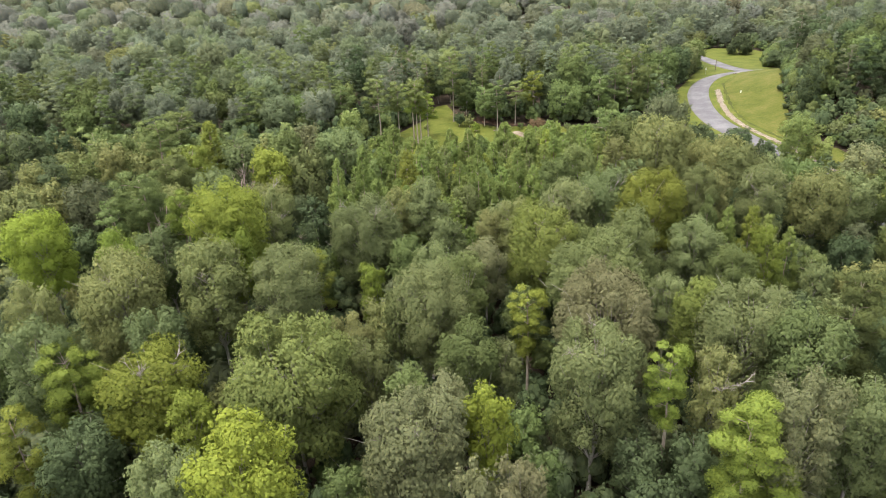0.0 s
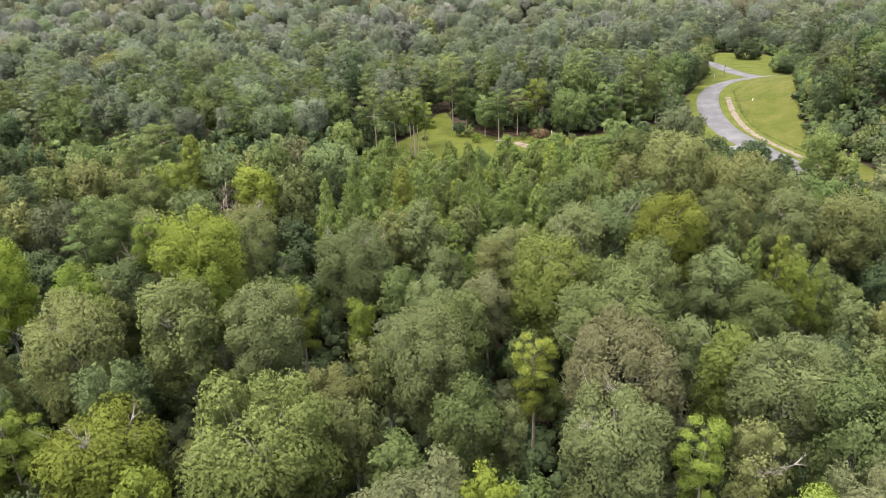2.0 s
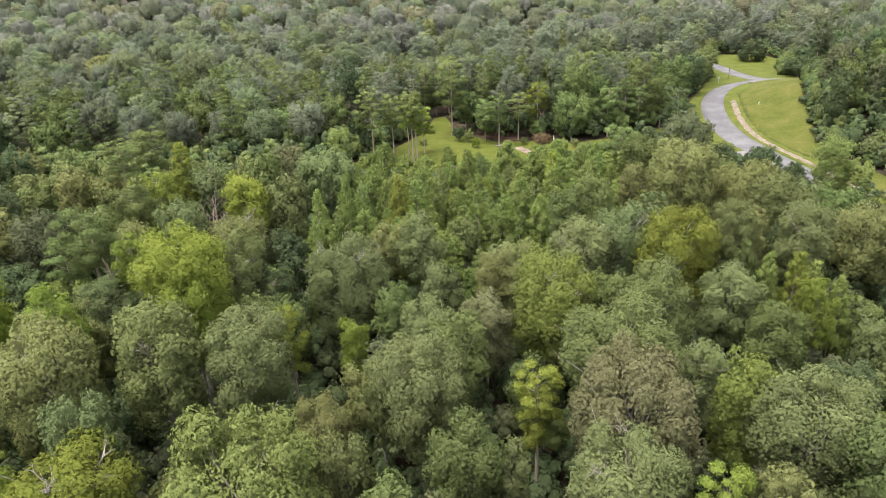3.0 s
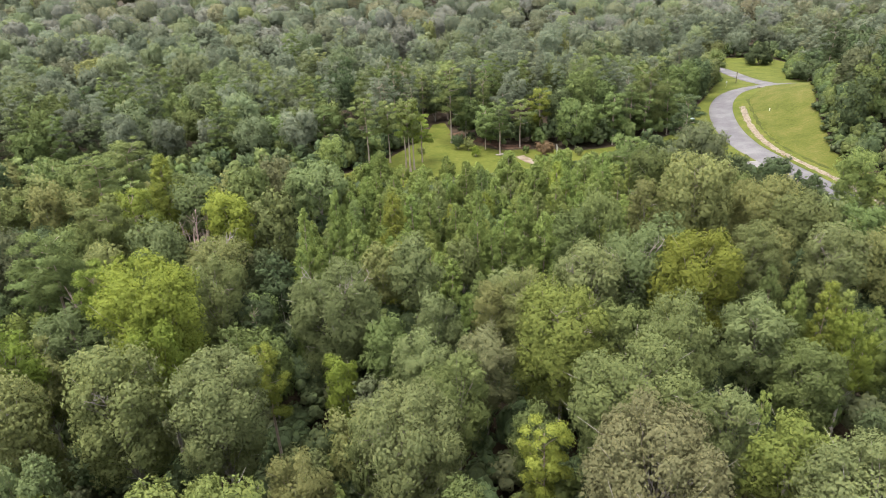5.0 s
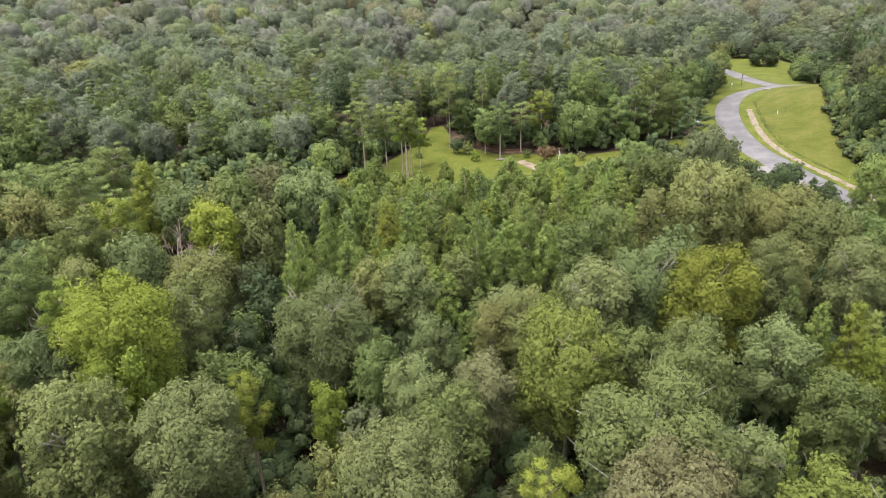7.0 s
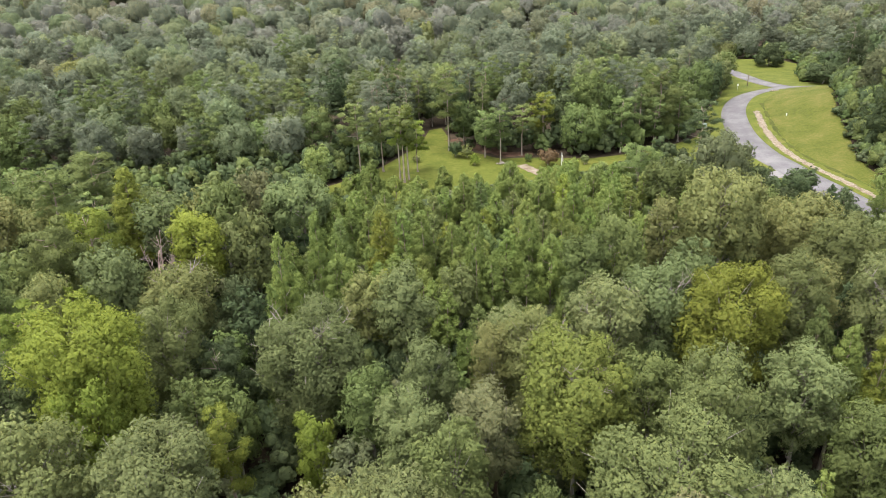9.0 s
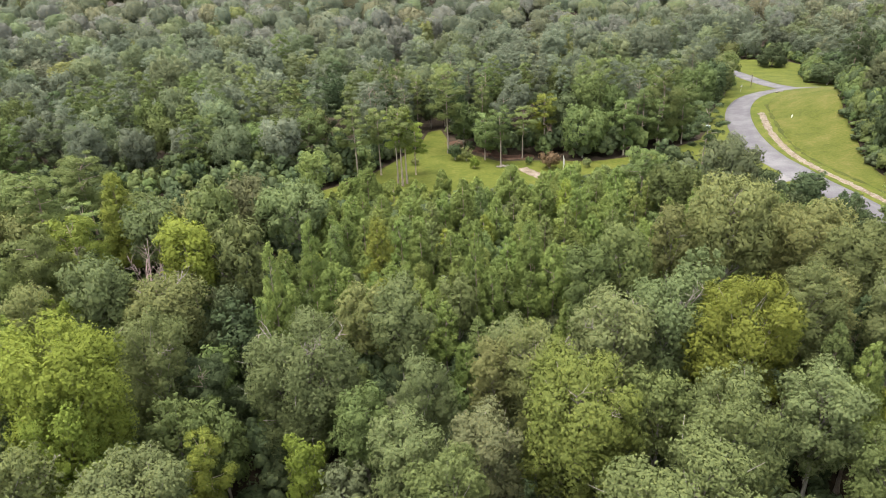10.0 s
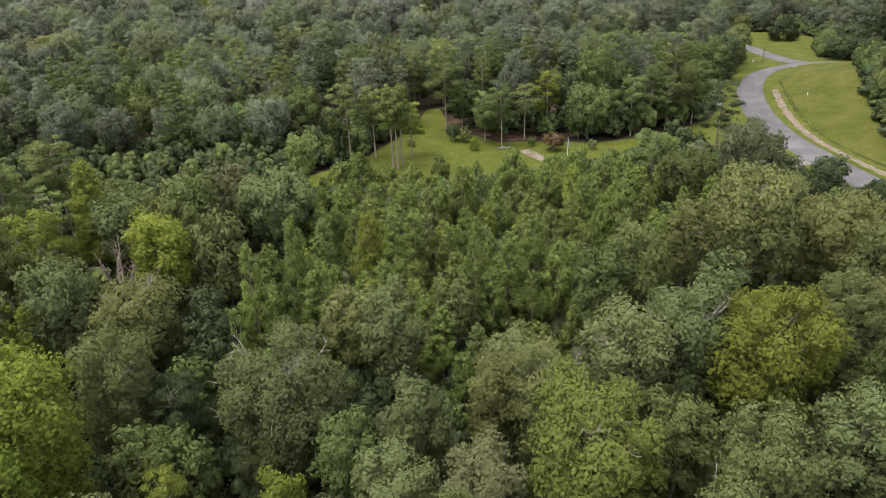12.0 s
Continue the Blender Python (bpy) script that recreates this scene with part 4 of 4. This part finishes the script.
LIMIT = {"oak": 285, "pine": 285, "young": 285}
COUNT = {"oak": 0, "pine": 0, "young": 0}
for ob in bpy.data.objects:
    for kind, name in NAMES.items():
        COUNT[kind] += ob.name.startswith(name)
thicket, woods = Stand(), Stand()


def grow(kind, x, y, top, r, tall, hue, detail="", **words):
    """A tree of its own while they can be counted, later part of the woods."""
    if COUNT[kind] < LIMIT[kind]:
        COUNT[kind] += 1
        tree(kind, x, y, top, r, tall, hue, detail, **words)
    else:
        PLACED.append((x, y, r, top))
        woods.add(kind, x, y, top, r, tall / 2, hue, "back" if y < 130 else "rim" if x > 84 else "edge")


def fill_wood():
    rng = random.Random(21)
    hues = ["grey", "moss", "deep", "fern", "olive", "deep", "fern", "deep", "pine"]
    y = 18.0
    while y < 156:
        reach = 14 + 0.74 * y
        stand_row = 88 < y < 152
        gap = 3.0 if stand_row else 4.2
        x = -12 - 0.67 * y
        while x < reach + 0.04 * y:
            px, py = x + rng.uniform(-1.3, 1.3), y + rng.uniform(-1.3, 1.3)
            x += gap
            stand = -14 < px < 52 and (88 if px < 44 else 112) < py < 152
            r = rng.uniform(1.5, 2.2) if stand else rng.uniform(2.6, 4.4) if y > 88 and px < 44 else rng.uniform(2.0, 3.0)
            if inside(CLEARING, px, py) or not roomy(px, py, r, 0.62 if stand else 0.8):
                continue
            if to_edge(CLEARING, px, py)[0] < 0.8:
                continue
            foot = float(land(px, py))
            if stand:
                h = min(rng.uniform(7.0, 11.5), 49 - (0.345 if px < 26 else 0.33) * (py - 35) - foot + rng.uniform(-1.8, 1.4))
                grow("young", px, py, foot + h, r, h * 0.92, rng.choice(["needle"] * 6 + ["pine"] * 2 + ["pinelit"]), "middle" if py < 108 else "back")
            else:
                h = rng.uniform(6.0, 10.5) if y < 88 else rng.uniform(10, 16.5)
                hue = rng.choice(["olive", "moss", "pine", "deep", "pine", "fern", "fern", "olive"] if px < -14 and 88 < py < 142 else hues)
                if px > 48 and py > 84:
                    h = rng.uniform(9, 11.5) if px > 56 and py < 104 else rng.uniform(4.5, 6.5) if px > 62 else rng.uniform(7, 10)
                if py > 100 and (px < -12 or px > 46):
                    rim = 162 + max(0.0, -px - 40) * 0.5 if px < -12 else 155
                    h = min(h, 9 + (rim - py) * 0.33 - foot + rng.uniform(-2.5, 0.8))
                    if h < 2.2:
                        continue
                    r = min(r, h * 0.5)
                grow("pine" if hue.startswith("pine") else "oak", px, py, foot + h, r, h * rng.uniform(0.7, 0.9), hue, "middle" if py < 84 else "back" if py < 120 else "edge")
        y += gap * 0.92


def fill_edge():
    """The wood behind the lawn and on both sides of the road: its rim tree by tree, its inside as woods."""
    rng = random.Random(33)
    y = 148.0
    while y < 216:
        x = -0.68 * y - 6
        while x < 0.82 * y + 6:
            px, py = x + rng.uniform(-2, 2), y + rng.uniform(-2, 2)
            x += 6.0
            r = rng.uniform(2.9, 5.2)
            away = to_edge(CLEARING, px, py)[0]
            if inside(CLEARING, px, py) or away < r * 0.7 or not roomy(px, py, r, 0.62) or (px < -10 and py < 160) or (60 < px < 84 and away < 4.2):
                continue
            foot = float(land(px, py))
            knoll = px > 84
            h = rng.uniform(12, 18)
            # Dark leaf colours paint in the knoll's deep shadow; elsewhere haze-tinted hues join.
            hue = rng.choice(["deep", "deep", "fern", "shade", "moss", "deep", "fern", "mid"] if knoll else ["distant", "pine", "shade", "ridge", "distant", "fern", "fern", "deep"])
            kind = "pine" if hue == "pine" or rng.random() < (0.2 if knoll else 0.6) else "oak"
            if kind == "pine" and not knoll:
                r, h = rng.uniform(2.5, 3.6), rng.uniform(14, 20)
            tall = h * (0.62 if kind == "pine" and away < 8 else 0.75 if kind == "pine" else 0.97 if knoll else 0.75)
            if away < 13:
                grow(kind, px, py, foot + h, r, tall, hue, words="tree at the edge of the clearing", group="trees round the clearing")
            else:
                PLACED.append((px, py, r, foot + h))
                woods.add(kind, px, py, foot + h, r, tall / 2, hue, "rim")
        y += 5.0


def fill_far():
    rng = random.Random(8)
    # Mostly haze-tinted hues; beyond 330 m the greyest weigh more.
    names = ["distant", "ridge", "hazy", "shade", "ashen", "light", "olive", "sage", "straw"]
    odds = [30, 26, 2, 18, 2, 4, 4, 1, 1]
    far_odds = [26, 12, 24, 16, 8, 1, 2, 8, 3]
    y = 216.0
    while y < 600:
        gap = 9.6 + (y - 216) * 0.010
        x = -0.67 * y - 8
        while x < 0.79 * y + 8:
            px, py = x + rng.uniform(-0.42, 0.42) * gap, y + rng.uniform(-0.42, 0.42) * gap
            x += gap
            if inside(CLEARING, px, py) or (py < 310 and px > 60 and to_edge(CLEARING, px, py)[0] < 3.5):
                continue
            if abs(px - 128) < 4.5 and 280 < py < 312:
                continue
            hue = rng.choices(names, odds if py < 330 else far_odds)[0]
            kind = "pine" if rng.random() < (0.55 if py < 330 else 0.2) else "oak"
            r = rng.uniform(0.36, 0.46) * gap if kind == "pine" else rng.uniform(0.44, 0.66) * gap
            half = r * (rng.uniform(1.5, 2.0) if kind == "pine" else rng.uniform(1.0, 1.4))
            top = float(land(px, py)) + rng.uniform(9, 21)
            rim = 60 < px < 190 and py < 330 and to_edge(CLEARING, px, py)[0] < 15
            if rim:
                half = (top - float(land(px, py))) * 0.49
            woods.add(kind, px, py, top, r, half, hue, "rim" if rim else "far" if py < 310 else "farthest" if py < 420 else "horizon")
        y += gap * 0.9


def fill_round():
    """The wood goes on beside and behind the flight path."""
    rng = random.Random(91)
    y = -36.0
    while y < 150:
        x = -95.0
        while x < 110:
            px, py = x + rng.uniform(-1.6, 1.6), y + rng.uniform(-1.6, 1.6)
            x += 4.6
            seen = py > 16 and -14 - 0.67 * py < px < 14 + 0.78 * py
            r = rng.uniform(2.8, 4.4)
            if seen or inside(CLEARING, px, py) or not roomy(px, py, r, 0.7):
                continue
            top = float(land(px, py)) + rng.uniform(12, 17)
            hue = rng.choice(["grey", "mid", "olive", "light", "deep", "pine"])
            woods.add("pine" if hue == "pine" else "oak", px, py, top, r, r * 1.3, hue, "far" if -42 < px < 46 and py < 30 else "horizon")
            PLACED.append((px, py, r, top))
        y += 5.0


def fill_low():
    """Undergrowth: shrubs and saplings under the near wood and along its rim."""
    rng = random.Random(77)
    y = -20.0
    while y < 306:
        step = 3.1 if y < 110 else 3.4 if y < 140 else 3.0
        x = -0.68 * max(y, 20) - 12
        while x < 0.82 * max(y, 20) + 12:
            px, py = x + rng.uniform(-1.3, 1.3), y + rng.uniform(-1.3, 1.3)
            x += step
            if py > 140 and not -120 < px < 175:
                continue
            away = to_edge(CLEARING, px, py)[0] if py > 84 else 99
            if inside(CLEARING, px, py) or (py > 150 and away > 13 and not (px < -8 and py < 172)):
                continue
            lawn_side = px < 76 and py > 150
            if lawn_side and (away < (0.5 if px < 8 else 1.4) or 8 < px < 17):
                continue
            if py < 150:
                h = rng.uniform(1.5, 3.0) if away < 4 else rng.uniform(2.5, 5.8) if y < 120 else rng.uniform(2.5, 5)
            else:
                h = rng.uniform(1.0, 2.4) if away < 1.8 else rng.uniform(3.5, 8) if lawn_side else rng.uniform(2.5, 6.5)
            r = rng.uniform(1.4, 2.3)
            hue = rng.choice(["deep", "fern", "deep", "deep", "moss"] if py < 150 else ["deep", "deep", "mid"])
            thicket.add("oak", px, py, float(land(px, py)) + h, r, min(h * 0.52, r * 1.6), hue, "shrub" if 16 < py < 105 else "low")
        y += step * 0.95


def fill_rim():
    """Shrubs and low boughs that close the foot of the wood beside the meadow."""
    rng = random.Random(64)
    rim = [(93.5, 139), (95.5, 148), (102.5, 162.4), (106.6, 172.6), (117.6, 191.6), (126.5, 206), (146, 208), (150, 222), (137, 236), (147, 255), (160, 272)]
    west = [(8, 187), (1.6, 174), (-4, 164), (-12.8, 157), (-15, 152)]
    for (ax, ay), (bx, by) in list(zip(rim, rim[1:])) + list(zip(west, west[1:])):
        long = math.hypot(bx - ax, by - ay)
        for i in range(int(long / 0.9)):
            f = (i + rng.random()) * 0.9 / long
            out = rng.uniform(0.6, 4.4)
            px, py = ax + (bx - ax) * f + (by - ay) / long * out, ay + (by - ay) * f - (bx - ax) / long * out
            if inside(CLEARING, px, py):
                continue
            h = rng.uniform(1.8, 3.0) + out
            thicket.add("oak", px, py, float(land(px, py)) + h, rng.uniform(1.2, 2.0), h * 0.52, rng.choice(["deep", "fern", "mid"]), "shrub")


fill_wood()
fill_rim()
fill_edge()
fill_far()
fill_round()
fill_low()
woods.build("far_woods", "mixed green woodland, haze-tinted far off, rolling back to a far ridge")
thicket.build("undergrowth", "dark green undergrowth of shrubs and saplings beneath the trees")


# ---- things on the lawn and by the road ----
def lathe(bm, profile, sides=12):
    """Adds a turned form: rings of (radius, height)."""
    rings = [[bm.verts.new((r * math.cos(2 * math.pi * k / sides), r * math.sin(2 * math.pi * k / sides), z)) for k in range(sides)] for r, z in profile]
    for a, b in zip(rings, rings[1:]):
        for k in range(sides):
            bm.faces.new((a[k], a[(k + 1) % sides], b[(k + 1) % sides], b[k]))
    bm.faces.new(rings[0][::-1])
    bm.faces.new(rings[-1])
    return bm


def block(w, d, h, z=0.0, x=0.0, y=0.0, bevel=0.02):
    bm = bmesh.new()
    bmesh.ops.create_cube(bm, size=1)
    bmesh.ops.scale(bm, vec=(w, d, h), verts=bm.verts)
    bmesh.ops.translate(bm, vec=(x, y, z + h / 2), verts=bm.verts)
    if bevel:
        bmesh.ops.bevel(bm, geom=bm.edges[:], offset=bevel, segments=2, affect="EDGES")
    return bm


def stand_at(name, x, y, turn, label, category, lift=0.1):
    ob = new(name)
    ob.location = (x, y, float(land(x, y)) + lift)
    ob.rotation_euler = (0, 0, radians(turn))
    return tagged(ob, label, category)


def flagpole(x, y):
    ob = stand_at("flagpole", x, y, 20, "white flagpole with a limp furled flag on the lawn", "flagpole")
    part("pole", lathe(bmesh.new(), [(0.07, -0.1), (0.07, 0.1), (0.05, 0.2), (0.035, 4.7)]), WHITE, ob)
    part("finial", lathe(bmesh.new(), [(0.02, 4.7), (0.06, 4.75), (0.075, 4.82), (0.05, 4.9), (0.01, 4.93)]), METAL, ob, "small metal ball finial")
    rng = random.Random(2)
    bm = bmesh.new()
    cols, rows = 9, 12
    grid = [[bm.verts.new((0.05 + 0.42 * c / cols * (0.6 + 0.4 * r / rows), 0.09 * math.sin(c * 2.1 + r * 0.2), 4.55 - 1.35 * r / rows - 0.05 * c)) for c in range(cols + 1)] for r in range(rows + 1)]
    for r in range(rows):
        for c in range(cols):
            bm.faces.new((grid[r][c], grid[r][c + 1], grid[r + 1][c + 1], grid[r + 1][c]))
    bmesh.ops.solidify(bm, geom=bm.faces[:], thickness=0.012)
    flag = part("flag", bm, WHITE, ob, "white furled flag cloth")
    for k in (2, 5):
        bm = bmesh.new()
        strip_verts = [[bm.verts.new((0.05 + 0.42 * c / cols * (0.6 + 0.4 * r / rows), 0.09 * math.sin(c * 2.1 + r * 0.2) - 0.02, 4.55 - 1.35 * r / rows - 0.05 * c)) for c in (k, k + 1)] for r in range(4, rows + 1)]
        for a, b in zip(strip_verts, strip_verts[1:]):
            bm.faces.new((a[0], a[1], b[1], b[0]))
        bmesh.ops.solidify(bm, geom=bm.faces[:], thickness=0.01)
        part("stripe", bm, FLAG_RED, flag, "faded red stripe")


def utility_box(x, y):
    ob = stand_at("utility_box", x, y, 28, "grey-green metal utility cabinet on a bare patch of lawn", "utility box")
    part("pad", block(1.7, 1.4, 0.14, 0, bevel=0.03), STONE, ob, "pale concrete pad")
    part("body", block(1.3, 1.0, 0.85, 0.14), BOX_GREEN, ob)
    part("lid", block(1.36, 1.06, 0.12, 0.99, bevel=0.03), BOX_GREEN, ob)
    door = part("door", block(1.1, 0.03, 0.7, 0.2, 0, -0.52, 0.008), BOX_GREEN, ob)
    part("handle", block(0.05, 0.05, 0.16, 0.5, 0.4, -0.555, 0.01), METAL, door, "steel handle")


def road_sign(x, y):
    ob = stand_at("road_sign", x, y, 200, "small pale road sign on a steel post at the junction", "sign")
    part("post", block(0.07, 0.05, 2.3, -0.1, bevel=0.01), METAL, ob)
    bm = block(0.62, 0.02, 0.62, 1.55, 0, 0.04, 0.004)
    part("plate", bm, WHITE, ob, "white sign plate")
    part("bar", block(0.4, 0.012, 0.07, 1.83, 0, 0.058, 0.0), POST_WOOD, ob, "dark line of writing")


def wooden_post(x, y):
    ob = stand_at("wooden_post", x, y, 0, "slim dark wooden post beside the side road", "post")
    part("shaft", lathe(bmesh.new(), [(0.12, -0.2), (0.115, 1.5), (0.1, 3.9), (0.07, 3.95)], 10), POST_WOOD, ob)
    part("crossbar", block(0.7, 0.08, 0.1, 3.3, bevel=0.015), POST_WOOD, ob)


def marker(x, y):
    ob = stand_at("marker_post", x, y, 15, "short white marker post in the meadow grass", "marker post", 0.35)
    part("shaft", block(0.16, 0.16, 0.75, -0.1, bevel=0.03), WHITE, ob)
    part("cap", block(0.2, 0.2, 0.07, 0.65, bevel=0.03), WHITE, ob)


def slab(x, y, w, d, turn, label):
    ob = stand_at("concrete_slab", x, y, turn, label, "slab", 0.05)
    part("block", block(w, d, 0.28, bevel=0.04), STONE, ob)


def rock(x, y, size, seed):
    rng = np.random.default_rng(seed)
    bm = bmesh.new()
    bmesh.ops.create_icosphere(bm, subdivisions=2, radius=size)
    for v in bm.verts:
        v.co = Vector((v.co.x * 1.2, v.co.y * 0.9, v.co.z * 0.75)) * float(1 + rng.uniform(-0.14, 0.14))
    me = bpy.data.meshes.new("garden_rock")
    bm.to_mesh(me)
    bm.free()
    me.materials.append(STONE)
    ob = new("garden_rock", me)
    ob.location = (x, y, float(land(x, y)) + 0.1 + size * 0.45)
    tagged(ob, "pale pinkish garden rock at the foot of a pine", "rock", "rocks by the pine")


flagpole(36.1, 153.6)
utility_box(80.4, 184.8)
road_sign(108.8, 223.5)
wooden_post(116.0, 231.0)
marker(99.8, 181.6)
slab(101.2, 183.2, 1.0, 0.4, 30, "pale low concrete slab in the meadow grass")
slab(114.0, 212.0, 2.2, 0.8, 10, "pale concrete culvert slab at the junction")
for k in range(5):
    rock(24.6 + 0.55 * k, 164.9 - 0.3 * (k % 2), 0.28 + 0.07 * (k % 3), k)


def shrub(x, y, top, r, hue, words):
    ob = tree("oak", x, y, top, r, (top - float(land(x, y))) * 0.92, hue, "back", words, "shrubs on the lawn")
    ob.name = "shrub"
    ob["category"] = "shrub"


shrub(16.1, 172.4, 12.9, 1.9, "deep", "round shrub standing on the lawn")
shrub(18.6, 171.0, 12.3, 1.4, "olive", "thin shrub standing on the lawn")
shrub(35.2, 161.6, 12.6, 2.2, "rust", "small ornamental tree on the lawn")
shrub(19.7, 165.0, 11.4, 1.2, "yellow", "sapling planted on the lawn")
shrub(31.6, 165.4, 10.8, 0.9, "mid", "clipped little shrub on the lawn")
shrub(7.0, 170.5, 10.6, 0.9, "olive", "sapling planted on the lawn")
shrub(43.0, 160.6, 11.0, 1.0, "grey", "feathery shrub on the lawn")


def gutter_stones():
    """Loose stones along the gutter."""
    rng = np.random.default_rng(6)
    path = spline(GRAVEL_PATH, 10)
    verts, faces = [], []
    for _ in range(700):
        p = path[rng.integers(len(path))]
        x, y = p.x + rng.normal(0, 0.38), p.y + rng.normal(0, 0.6)
        z, r = float(land(x, y)) + 0.14, rng.uniform(0.06, 0.15)
        first = len(verts)
        for dx, dy, dz in ((1, 0, 0), (0, 1, 0), (-1, 0, 0), (0, -1, 0), (0, 0, 1), (0, 0, -1)):
            q = r * rng.uniform(0.7, 1.25)
            verts.append((x + dx * q, y + dy * q, z + dz * q * 0.8))
        for a, b in ((0, 1), (1, 2), (2, 3), (3, 0)):
            faces += [(first + a, first + b, first + 4), (first + b, first + a, first + 5)]
    tagged(mesh_ob("gutter_stones", verts, faces, STONE), "loose pale stones lining the gutter", "stones", kind="stuff")


gutter_stones()
